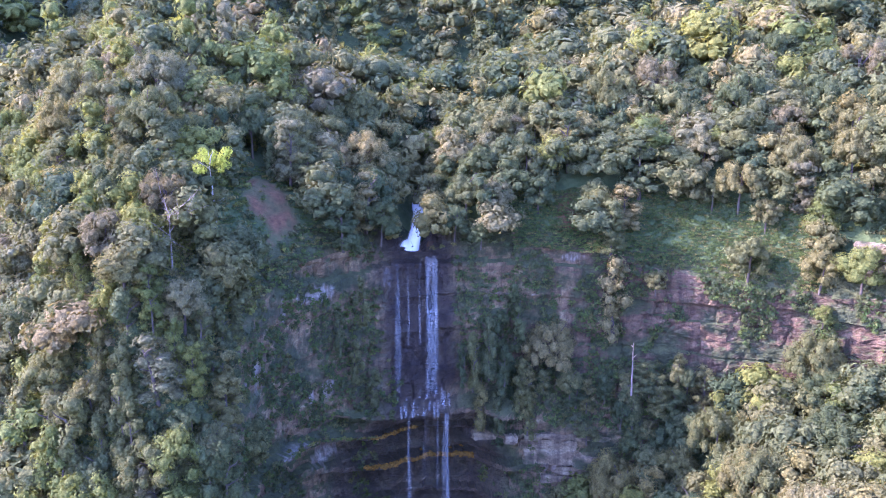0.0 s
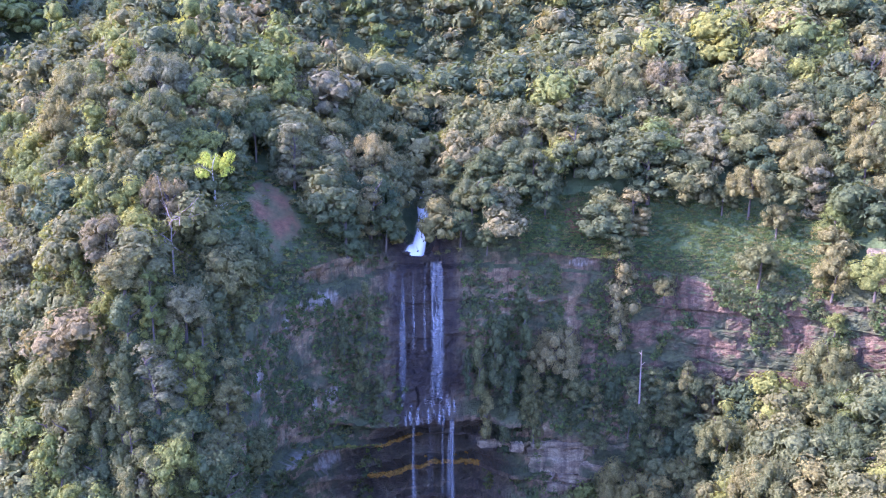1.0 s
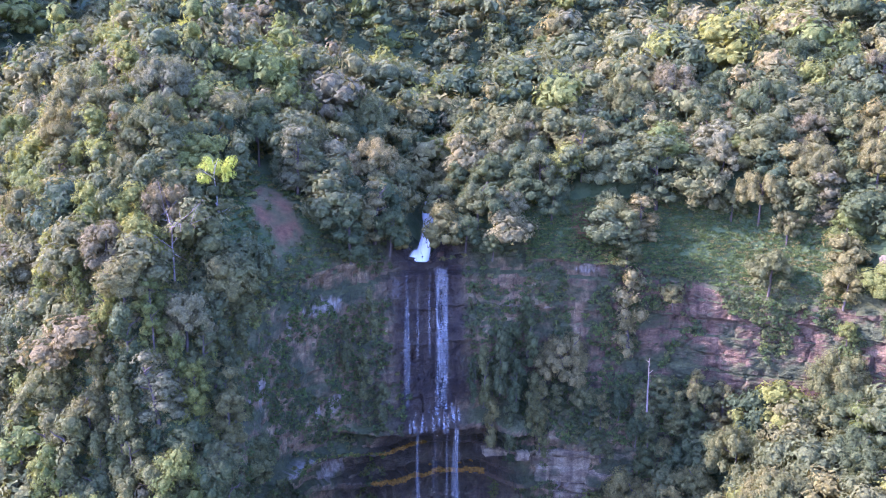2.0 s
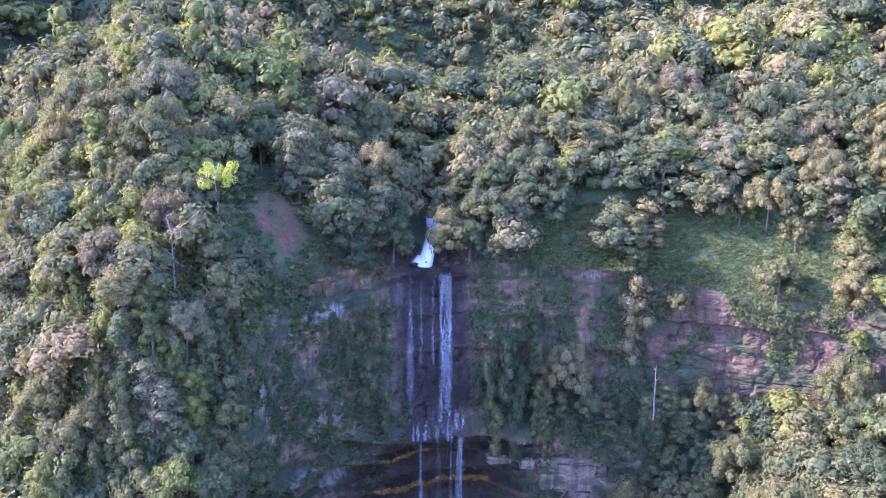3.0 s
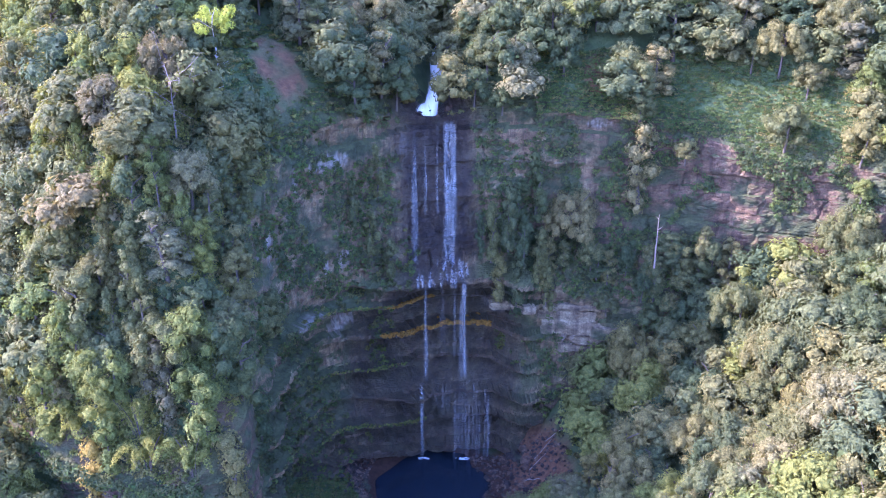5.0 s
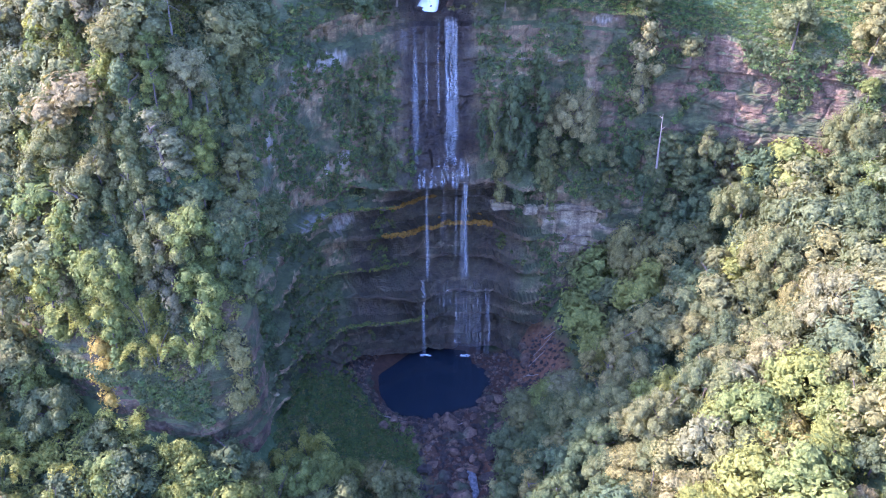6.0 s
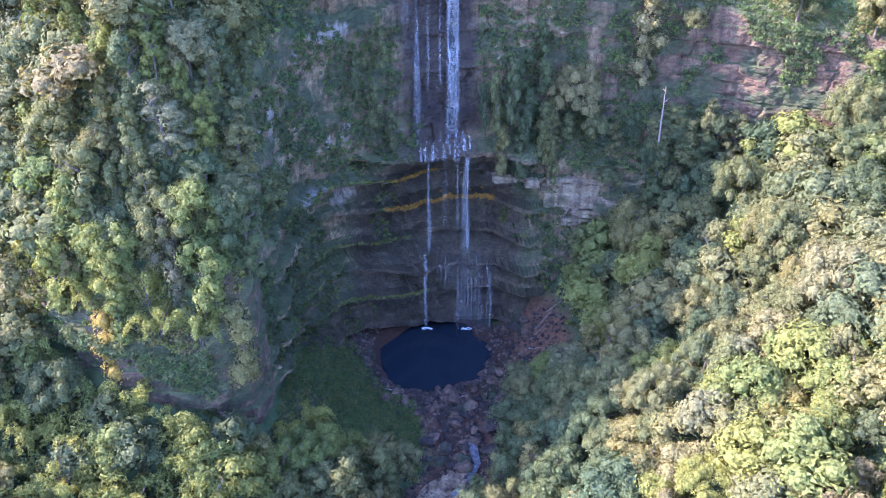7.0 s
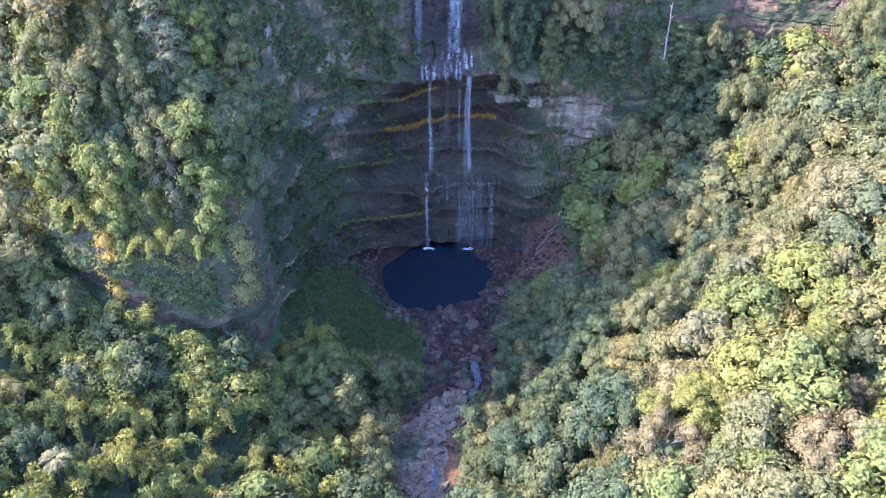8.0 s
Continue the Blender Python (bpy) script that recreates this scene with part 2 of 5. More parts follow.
def foliage(name, dark, mid, light, through_leaf=0.3):
    """Leaves: each leaf spray and each plant has its own tone; light passes through them."""
    m, nt, bsdf = material(name, 0.8)
    bsdf.inputs["Specular IOR Level"].default_value = 0.08
    geo = nt.nodes.new("ShaderNodeNewGeometry")
    info = nt.nodes.new("ShaderNodeObjectInfo")
    tone = nt.nodes.new("ShaderNodeAttribute")
    tone.attribute_name = "tone"
    add = nt.nodes.new("ShaderNodeMath")
    add.operation = "ADD"
    nt.links.new(info.outputs["Random"], add.inputs[0])
    nt.links.new(tone.outputs["Fac"], add.inputs[1])
    fr = nt.nodes.new("ShaderNodeMath")
    fr.operation = "FRACT"
    nt.links.new(add.outputs[0], fr.inputs[0])
    leaf = ramp(nt, geo.outputs["Random Per Island"], [(0.0, tuple(0.5 * a + 0.5 * b for a, b in zip(dark, mid))), (0.45, mid), (1.0, tuple(0.6 * a + 0.4 * b for a, b in zip(mid, light)))])
    plant = ramp(nt, fr.outputs[0], [(0.0, (0.80, 0.85, 0.82)), (0.35, (0.98, 0.96, 0.87)), (0.7, (1.09, 1.02, 0.84)), (1.0, (1.20, 1.07, 0.83))])
    col = mix(nt, 1.0, leaf, plant, "MULTIPLY")
    col = mix(nt, noise_out(nt, 0.55, 3.0), col, mix(nt, 1.0, col, (1.15, 1.08, 0.9), "MULTIPLY"))
    col = mix(nt, 1.0, col, ramp(nt, noise_out(nt, 2.2, 3.0), [(0.34, (0.66, 0.69, 0.70)), (0.66, (1.28, 1.25, 1.19))]), "MULTIPLY")
    nt.links.new(col, bsdf.inputs["Base Color"])
    bump(nt, bsdf, noise_out(nt, 2.6, 3.0), 1.0, 0.45)
    tr = nt.nodes.new("ShaderNodeBsdfTranslucent")
    nt.links.new(mix(nt, 1.0, col, (1.25, 1.2, 0.6), "MULTIPLY"), tr.inputs["Color"])
    ms = nt.nodes.new("ShaderNodeMixShader")
    ms.inputs[0].default_value = through_leaf
    nt.links.new(bsdf.outputs[0], ms.inputs[1])
    nt.links.new(tr.outputs[0], ms.inputs[2])
    nt.links.new(ms.outputs[0], nt.nodes["Material Output"].inputs["Surface"])
    return m


LEAF = {
    "grey": foliage("leaves_grey_green", (0.050, 0.060, 0.027), (0.092, 0.105, 0.047), (0.130, 0.143, 0.068)),
    "deep": foliage("leaves_deep_green", (0.036, 0.050, 0.024), (0.063, 0.083, 0.040), (0.097, 0.119, 0.057)),
    "olive": foliage("leaves_olive", (0.072, 0.074, 0.031), (0.125, 0.124, 0.052), (0.176, 0.168, 0.074)),
    "fresh": foliage("leaves_yellow_green", (0.078, 0.096, 0.028), (0.133, 0.152, 0.045), (0.185, 0.202, 0.064), 0.36),
    "lime": foliage("leaves_lime", (0.181, 0.219, 0.029), (0.275, 0.315, 0.047), (0.360, 0.389, 0.081), 0.4),
    "dry": foliage("leaves_dry_brown", (0.078, 0.072, 0.039), (0.122, 0.112, 0.061), (0.171, 0.156, 0.086)),
    "pale": foliage("leaves_pale_olive", (0.089, 0.090, 0.044), (0.145, 0.140, 0.070), (0.195, 0.183, 0.097)),
    "bamboo": foliage("leaves_bamboo", (0.098, 0.118, 0.036), (0.160, 0.178, 0.052), (0.222, 0.230, 0.074), 0.38),
    "grass": foliage("grass_blades", (0.046, 0.074, 0.024), (0.072, 0.107, 0.034), (0.105, 0.136, 0.046)),
    "moss": foliage("moss_ochre", (0.130, 0.078, 0.020), (0.215, 0.130, 0.032), (0.290, 0.185, 0.050)),
    "yellow": foliage("leaves_ochre", (0.138, 0.110, 0.029), (0.212, 0.172, 0.046), (0.275, 0.228, 0.070)),
}


def bark(name, a, b):
    m, nt, bsdf = material(name, 0.95)
    nt.links.new(ramp(nt, noise_out(nt, 2.2, 5.0, (1, 1, 0.2)), [(0.3, a), (0.7, b)]), bsdf.inputs["Base Color"])
    bump(nt, bsdf, noise_out(nt, 6.0, 4.0, (1, 1, 0.15)), 0.5, 0.1)
    return m


BARK = bark("bark_grey_brown", (0.045, 0.034, 0.024), (0.11, 0.088, 0.064))
BARK_PALE = bark("bark_pale", (0.24, 0.21, 0.17), (0.45, 0.41, 0.34))
WOOD_DEAD = bark("dead_wood", (0.13, 0.10, 0.075), (0.27, 0.215, 0.165))


def fact(nt, name):
    a = nt.nodes.new("ShaderNodeAttribute")
    a.attribute_name = name
    return a.outputs["Fac"]


def make_ground():
    m, nt, bsdf = material("soil_and_undergrowth", 1.0)
    geo = nt.nodes.new("ShaderNodeNewGeometry")
    green = ramp(nt, noise_out(nt, 0.35, 6.0), [(0.25, (0.024, 0.036, 0.011)), (0.5, (0.046, 0.064, 0.019)), (0.75, (0.076, 0.090, 0.030))])
    earth = ramp(nt, noise_out(nt, 0.8, 6.0), [(0.3, (0.060, 0.030, 0.013)), (0.7, (0.150, 0.076, 0.032))])
    col = mix(nt, fact(nt, "earth"), green, earth)
    col = mix(nt, fact(nt, "wet"), col, mix(nt, 1.0, col, (0.38, 0.38, 0.42), "MULTIPLY"))
    nt.links.new(col, bsdf.inputs["Base Color"])
    bump(nt, bsdf, noise_out(nt, 1.6, 6.0), 0.8, 0.5)
    return m


def make_rock(name, stops, moss=0.5, wet=False, cliff_red=None):
    """Bedded sandstone: colours by bed and by stain, with moss where it stays damp."""
    m, nt, bsdf = material(name, 0.45 if wet else 0.9)
    base = ramp(nt, noise_out(nt, 0.22, 7.0, (1, 1, 2.2), 0.65), stops)
    if cliff_red:
        base = mix(nt, fact(nt, "red"), base, ramp(nt, noise_out(nt, 0.22, 7.0, (1, 1, 2.2), 0.65), cliff_red))
    streak = ramp(nt, noise_out(nt, 0.55, 5.0, (1.4, 1.4, 0.16)), [(0.38, (0.45, 0.43, 0.45)), (0.56, (1, 1, 1))])
    col = mix(nt, 0.85, base, streak, "MULTIPLY")
    grain = ramp(nt, noise_out(nt, 2.6, 6.0, (1, 1, 2.0)), [(0.3, (0.6, 0.6, 0.6)), (0.7, (1.25, 1.25, 1.25))])
    col = mix(nt, 1.0, col, grain, "MULTIPLY")
    if moss:
        where = ramp(nt, noise_out(nt, 0.11, 5.0, (1, 1, 1.3)), [(0.62 - 0.28 * moss, (0, 0, 0)), (0.74 - 0.26 * moss, (1, 1, 1))])
        green = ramp(nt, noise_out(nt, 0.9, 5.0), [(0.3, (0.024, 0.030, 0.012)), (0.7, (0.056, 0.062, 0.024))])
        if cliff_red:                                                  # little moss where the water keeps the rock bare
            dry = nt.nodes.new("ShaderNodeMapRange")
            dry.inputs["To Min"].default_value, dry.inputs["To Max"].default_value = 1.0, 0.08
            nt.links.new(fact(nt, "wet"), dry.inputs["Value"])
            where = mix(nt, 1.0, where, dry.outputs[0], "MULTIPLY")
        col = mix(nt, where, col, green)
    if cliff_red:
        geo = nt.nodes.new("ShaderNodeNewGeometry")
        sep = nt.nodes.new("ShaderNodeSeparateXYZ")
        nt.links.new(geo.outputs["Normal"], sep.inputs[0])
        flat = ramp(nt, sep.outputs["Z"], [(0.30, (0, 0, 0)), (0.60, (1, 1, 1))])
        flat = mix(nt, 1.0, flat, dry.outputs[0], "MULTIPLY")
        col = mix(nt, flat, col, ramp(nt, noise_out(nt, 0.7, 5.0), [(0.3, (0.030, 0.036, 0.012)), (0.7, (0.070, 0.074, 0.024))]))
        pale = ramp(nt, noise_out(nt, 0.8, 6.0, (1.6, 1.6, 0.5)), [(0.35, (0.13, 0.105, 0.078)), (0.65, (0.33, 0.285, 0.22))])
        col = mix(nt, fact(nt, "pale"), col, pale)
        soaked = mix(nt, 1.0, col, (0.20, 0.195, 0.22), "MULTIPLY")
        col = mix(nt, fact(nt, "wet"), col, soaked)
        gl = nt.nodes.new("ShaderNodeMapRange")
        gl.inputs["To Min"].default_value, gl.inputs["To Max"].default_value = 0.95, 0.4
        nt.links.new(fact(nt, "wet"), gl.inputs["Value"])
        nt.links.new(gl.outputs[0], bsdf.inputs["Roughness"])
    nt.links.new(col, bsdf.inputs["Base Color"])
    bump(nt, bsdf, noise_out(nt, 1.1, 8.0, (1, 1, 2.5)), 1.0, 0.7)
    return m


GROUND = make_ground()
ROCK = make_rock("cliff_sandstone", [(0.30, (0.078, 0.056, 0.029)), (0.46, (0.160, 0.106, 0.050)), (0.58, (0.209, 0.152, 0.071)), (0.72, (0.304, 0.260, 0.132))], 0.55,
                 cliff_red=[(0.30, (0.050, 0.031, 0.017)), (0.48, (0.112, 0.070, 0.038)), (0.60, (0.145, 0.094, 0.051)), (0.72, (0.195, 0.142, 0.080))])
ROCK_PALE = make_rock("pale_sandstone", [(0.30, (0.092, 0.066, 0.034)), (0.5, (0.190, 0.146, 0.078)), (0.72, (0.310, 0.262, 0.150))], 0.25)
ROCK_BED = make_rock("stream_sandstone", [(0.30, (0.076, 0.052, 0.026)), (0.5, (0.171, 0.119, 0.061)), (0.72, (0.285, 0.228, 0.125))], 0.25)
BOULDER = make_rock("boulder_stone", [(0.30, (0.060, 0.036, 0.020)), (0.5, (0.120, 0.074, 0.040)), (0.72, (0.190, 0.130, 0.074))], 0.22)
# the darker of the two stone tones, mixed in at random
BOULDER_DARK = make_rock("boulder_dark_stone", [(0.30, (0.018, 0.014, 0.010)), (0.5, (0.044, 0.032, 0.020)), (0.72, (0.086, 0.066, 0.042))], 0.2)


def make_water():
    m, nt, bsdf = material("pool_water", 0.06)
    bsdf.inputs["Base Color"].default_value = (0.011, 0.015, 0.018, 1)
    bsdf.inputs["Specular IOR Level"].default_value = 0.5
    bump(nt, bsdf, noise_out(nt, 1.3, 4.0), 0.25, 0.12)
    return m


def make_fall(name, most, colour, gaps=0.5):
    """Falling water: soft white threads with gaps through which the rock shows."""
    m, nt, bsdf = material(name, 0.5)
    bsdf.inputs["Base Color"].default_value = (*colour, 1)
    fine = noise_out(nt, 2.4, 3.0, (1.0, 0.4, 0.02), 0.7)
    broad = noise_out(nt, 0.7, 3.0, (1.0, 0.4, 0.12), 0.6)
    thread = ramp(nt, mix(nt, 0.35, fine, broad), [(gaps - 0.16, (0, 0, 0)), (gaps + 0.14, (most, most, most))])
    thread = mix(nt, 1.0, thread, fact(nt, "veil"), "MULTIPLY")       # thins out towards the edges of each ribbon
    clear = nt.nodes.new("ShaderNodeBsdfTransparent")
    ms = nt.nodes.new("ShaderNodeMixShader")
    nt.links.new(thread, ms.inputs[0])
    nt.links.new(clear.outputs[0], ms.inputs[1])
    nt.links.new(bsdf.outputs[0], ms.inputs[2])
    nt.links.new(ms.outputs[0], nt.nodes["Material Output"].inputs["Surface"])
    return m


WATER = make_water()
FALL_THICK = make_fall("white_water_thick", 0.08, (0.84, 0.82, 0.73), 0.50)
FALL_MID = make_fall("white_water_light", 0.052, (0.84, 0.82, 0.73), 0.50)
FOAM = make_fall("foam", 0.10, (0.86, 0.84, 0.75), 0.50)
RUN, RUN_NT, RUN_BSDF = material("shallow_stream_water", 0.4)
RUN_NT.links.new(ramp(RUN_NT, noise_out(RUN_NT, 1.5, 4.0), [(0.4, (0.03, 0.032, 0.032)), (0.7, (0.13, 0.125, 0.11))]), RUN_BSDF.inputs["Base Color"])
CHUTE = make_fall("rushing_foam", 0.95, (0.90, 0.87, 0.76), 0.30)

# ---------------------------------------------------------------- mesh helpers
def mesh_of(name, verts, faces, mats, index=None, tone=None, smooth_shade=False):
    """A mesh from arrays; faces is an (n, 3) or (n, 4) array, or a list of such arrays."""
    me = bpy.data.meshes.new(name)
    groups = faces if isinstance(faces, list) else [faces]
    sizes = np.concatenate([np.full(len(g), g.shape[1]) for g in groups])
    loops = np.concatenate([np.ravel(g) for g in groups])
    me.vertices.add(len(verts))
    me.vertices.foreach_set("co", np.asarray(verts, np.float32).ravel())
    me.loops.add(len(loops))
    me.loops.foreach_set("vertex_index", loops.astype(np.int32))
    me.polygons.add(len(sizes))
    me.polygons.foreach_set("loop_start", np.concatenate([[0], np.cumsum(sizes)[:-1]]).astype(np.int32))
    if index is not None:
        me.polygons.foreach_set("material_index", np.asarray(index, np.int32))
    for m in mats if isinstance(mats, (list, tuple)) else [mats]:
        me.materials.append(m)
    if tone is not None:
        a = me.attributes.new("tone", "FLOAT", "POINT")
        a.data.foreach_set("value", np.asarray(tone, np.float32))
    me.polygons.foreach_set("use_smooth", np.full(len(sizes), smooth_shade))
    me.update(calc_edges=True)
    me.validate()
    return me


def part(name, me, parent=None, label=""):
    ob = new(name, me)
    if parent:
        ob.parent = parent
    return tagged(ob, label)


def grid_faces(nu, nv):
    a = (np.arange(nu - 1)[:, None] * nv + np.arange(nv - 1)[None, :]).ravel()
    return np.stack([a, a + nv, a + nv + 1, a + 1], 1)


# ---------------------------------------------------------------- ground: one sheet to the horizon
def spread(core_a, core_b, step, a, b, growth=1.13):
    mid = list(np.arange(core_a, core_b + 0.01, step))
    d, p = step, core_b
    while p < b:
        d *= growth
        p += d
        mid.append(p)
    d, p = step, core_a
    while p > a:
        d *= growth
        p -= d
        mid.insert(0, p)
    return np.array(mid)


gx, gy = spread(-120, 120, 1.5, -2200, 2200), spread(85, 250, 1.5, -900, 2400, 1.1)
GX, GY = np.meshgrid(gx, gy, indexing="ij")
GZ = height(GX, GY)
_, GD = nearest(GX, GY)
ground_me = mesh_of("ground", np.stack([GX.ravel(), GY.ravel(), GZ.ravel()], 1), grid_faces(len(gx), len(gy)), GROUND, smooth_shade=True)
ground_me.attributes.new("earth", "FLOAT", "POINT").data.foreach_set("value", bare_earth(GX.ravel(), GY.ravel(), GD).astype(np.float32))
damp = smooth(8.0, 5.0, np.abs(GX - stream_x(GY)) + 2 * fbm(GX / 4, GY / 4)) * (GY < 170) * (GY > 130)
damp = np.maximum(damp, smooth(26, 20, np.hypot(GX + 4.6, GY - 180.5) + 2 * fbm(GX / 4, GY / 4)))
ground_me.attributes.new("wet", "FLOAT", "POINT").data.foreach_set("value", (damp.ravel() * (GD < 0)).astype(np.float32))
ground = new("ground", ground_me)
tagged(ground, "forest soil and low green undergrowth on the slopes of a gorge", "ground", kind="structure")

# ---------------------------------------------------------------- cliff
NR, NC = 140, 9
cols = np.arange(8, NS - 8)
u = np.linspace(0, 1, NR)
zlow, zhigh = FOOT_S[cols] - 5, RIM_S[cols]
Z = zlow[:, None] + (zhigh - zlow)[:, None] * u[None, :]
I2 = np.repeat(cols[:, None], NR, 1)
OUT = ledges(S[cols][:, None] + 0 * Z, Z, I2)
PX = LINE[cols, 0][:, None] + INTO[cols, 0][:, None] * OUT
PY = LINE[cols, 1][:, None] + INTO[cols, 1][:, None] * OUT
capd = np.linspace(0.08, 1, NC)[None, :] * (HOLLOW_S[cols] + 3)[:, None]       # the top turns back over the rim
top = OUT[:, -1:]
cap_out = top * (1 - np.linspace(0.08, 1, NC))[None, :] - capd
CX = LINE[cols, 0][:, None] + INTO[cols, 0][:, None] * cap_out
CY = LINE[cols, 1][:, None] + INTO[cols, 1][:, None] * cap_out
IC = np.repeat(cols[:, None], NC, 1)
CZ = behind_height(IC.ravel(), np.maximum(-cap_out, 0).ravel(), CX.ravel(), CY.ravel()).reshape(CX.shape) + 0.3
CZ = np.minimum(CZ, RIM_S[cols][:, None] + RISE_S[cols][:, None] * capd + 0.3)
V = np.stack([np.concatenate([PX, CX], 1), np.concatenate([PY, CY], 1), np.concatenate([Z, CZ], 1)], 2).reshape(-1, 3)
F = grid_faces(len(cols), NR + NC)
mid = V[F].mean(1)
vx, vy, vz = V.T
wob = 3.5 * fbm(vx / 7 + vy / 9, vz / 8) + 1.2 * fbm(vx / 1.6, vz / 6, 2)
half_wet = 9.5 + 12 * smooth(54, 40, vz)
wet_dark_v = smooth(half_wet + 3.5, half_wet - 3.5, np.abs(vx + 2.5) + wob) * (vy > 178)
# also darker towards the foot, all round the bowl
wet_dark_v = np.maximum(wet_dark_v, 0.75 * smooth(30, 8, vz + wob) * (vy > 150)) * (0.72 + 0.28 * smooth(48, 58, vz))
red_v = np.maximum(smooth(28, 46, vx + 2 * wob) * smooth(54, 66, vz + wob), smooth(146, 138, vy) * (vx < 0))
pale_v = np.zeros(len(V))
for x, z, w, h in ((-36.7, 73.0, 1.0, 3.4), (-23.6, 62.4, 1.3, 2.0), (-27.4, 60.5, 0.5, 2.8), (-25.5, 44.0, 2.8, 1.7), (-17.0, 45.8, 3.6, 0.6), (-29.4, 51.4, 3.4, 0.5),
                   (-32.6, 85.0, 0.5, 3.2), (-25.5, 85.5, 4.0, 1.9), (-9.8, 86.5, 1.3, 2.4), (14.0, 41.5, 4.2, 1.6), (20.0, 81.0, 8.0, 0.4), (38.0, 90.5, 3.0, 1.2),
                   (7.0, 45.5, 2.6, 0.6), (36.0, 37.0, 7.0, 3.0)):
    side = (vy > 150) & (np.abs(vx - x) < 3 * w + 4)
    pale_v = np.maximum(pale_v, 0.62 * side * smooth(1.10, 0.80, np.hypot((vx - x) / w, (vz - z) / h) + 0.9 * fbm(vx / 1.1 + vy / 1.4, vz / 5.0, 4)))
row = np.tile(np.arange(NR + NC - 1), len(cols) - 1)
mat_i = np.where(row > NR + 3, 1, 0)
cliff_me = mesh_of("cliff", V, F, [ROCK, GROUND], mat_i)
for word, value in (("wet", wet_dark_v), ("red", red_v), ("pale", pale_v), ("earth", bare_earth(vx, vy, np.full(len(vx), 1.0)))):
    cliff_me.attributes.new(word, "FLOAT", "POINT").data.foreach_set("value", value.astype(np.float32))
cliff = new("cliff", cliff_me)
tagged(cliff, "layered reddish sandstone cliff round a bowl, dark and wet by the water", "cliff", kind="structure")

# ---------------------------------------------------------------- plants: shapes
def sprays(rng, at, facing, size, long=1.5, loose=0.5):
    """One pointed leaf spray at each place, roughly square to its facing."""
    n = len(at)
    nrm = facing + rng.normal(0, loose, (n, 3))
    nrm /= np.linalg.norm(nrm, axis=1)[:, None] + 1e-9
    side = np.cross(nrm, rng.normal(0, 1, (n, 3)))
    side /= np.linalg.norm(side, axis=1)[:, None] + 1e-9
    up = np.cross(nrm, side)
    a = (size * rng.uniform(0.6, 1.3, n))[:, None]
    b = a * long
    v = np.stack([at - up * b * 0.4 - side * a * 0.5, at - up * b * 0.35 + side * a * 0.55, at + up * b * 0.65 + nrm * a * 0.15], 1)
    return v.reshape(-1, 3), np.arange(3 * n).reshape(-1, 3)


def on_ball(rng, n, low=-0.35):
    z = rng.uniform(low, 1, n)
    a = rng.uniform(0, 2 * np.pi, n)
    r = np.sqrt(1 - z * z)
    return np.stack([r * np.cos(a), r * np.sin(a), z], 1)


def ico():
    g = (1 + 5 ** 0.5) / 2
    v = np.array([(-1, g, 0), (1, g, 0), (-1, -g, 0), (1, -g, 0), (0, -1, g), (0, 1, g), (0, -1, -g), (0, 1, -g), (g, 0, -1), (g, 0, 1), (-g, 0, -1), (-g, 0, 1)], float)
    f = np.array([(0, 11, 5), (0, 5, 1), (0, 1, 7), (0, 7, 10), (0, 10, 11), (1, 5, 9), (5, 11, 4), (11, 10, 2), (10, 7, 6), (7, 1, 8),
                  (3, 9, 4), (3, 4, 2), (3, 2, 6), (3, 6, 8), (3, 8, 9), (4, 9, 5), (2, 4, 11), (6, 2, 10), (8, 6, 7), (9, 8, 1)])
    return v / np.linalg.norm(v[0]), f


ICO_V, ICO_F = ico()


def join(pieces):
    vs, fs, n = [], [], 0
    for v, f in pieces:
        vs.append(v)
        fs.append(f + n)
        n += len(v)
    return np.concatenate(vs), np.concatenate(fs)


def lobed(rng, centres, radii, size, squash=0.85, low=-0.3, core=0.80, cover=0.45):
    """A crown of many boughs: each one shingled all over with leaf sprays round a closed leaf mass."""
    at, face, pieces = [], [], []
    for c, r in zip(centres, radii):
        n = max(6, int(cover * 2 * np.pi * r * r * (1 - low) / (0.75 * size * size)))
        z = low + (1 - low) * (np.arange(n) + rng.uniform(0, 1, n)) / n
        a = 2.39996 * np.arange(n) + rng.normal(0, 0.5, n)
        h = np.sqrt(np.maximum(0, 1 - z * z))
        d = np.stack([h * np.cos(a), h * np.sin(a), z], 1)
        lump = 1 + 0.20 * np.sin(d @ rng.normal(0, 2.6, 3) + rng.uniform(0, 6)) + 0.12 * np.sin(d @ rng.normal(0, 5.0, 3))
        at.append(c + d * (r * lump * rng.uniform(0.88, 1.18, n))[:, None] * (1, 1, squash))
        face.append(d + (0, 0, 0.25))
        turn = rng.uniform(0, 6.28)
        v = ICO_V * rng.uniform(0.82, 1.05, (12, 1)) * r * core * (1, 1, squash)
        v = np.stack([v[:, 0] * np.cos(turn) - v[:, 1] * np.sin(turn), v[:, 0] * np.sin(turn) + v[:, 1] * np.cos(turn), v[:, 2]], 1)
        pieces.append((v + c, ICO_F))
    at, face = np.concatenate(at), np.concatenate(face)
    keep = np.ones(len(at), bool)
    for c, r in zip(centres, radii):
        keep &= np.linalg.norm((at - c) / (1, 1, squash), axis=1) > 0.80 * r
    return join([sprays(rng, at[keep], face[keep], size, 1.5, 0.28)] + pieces)


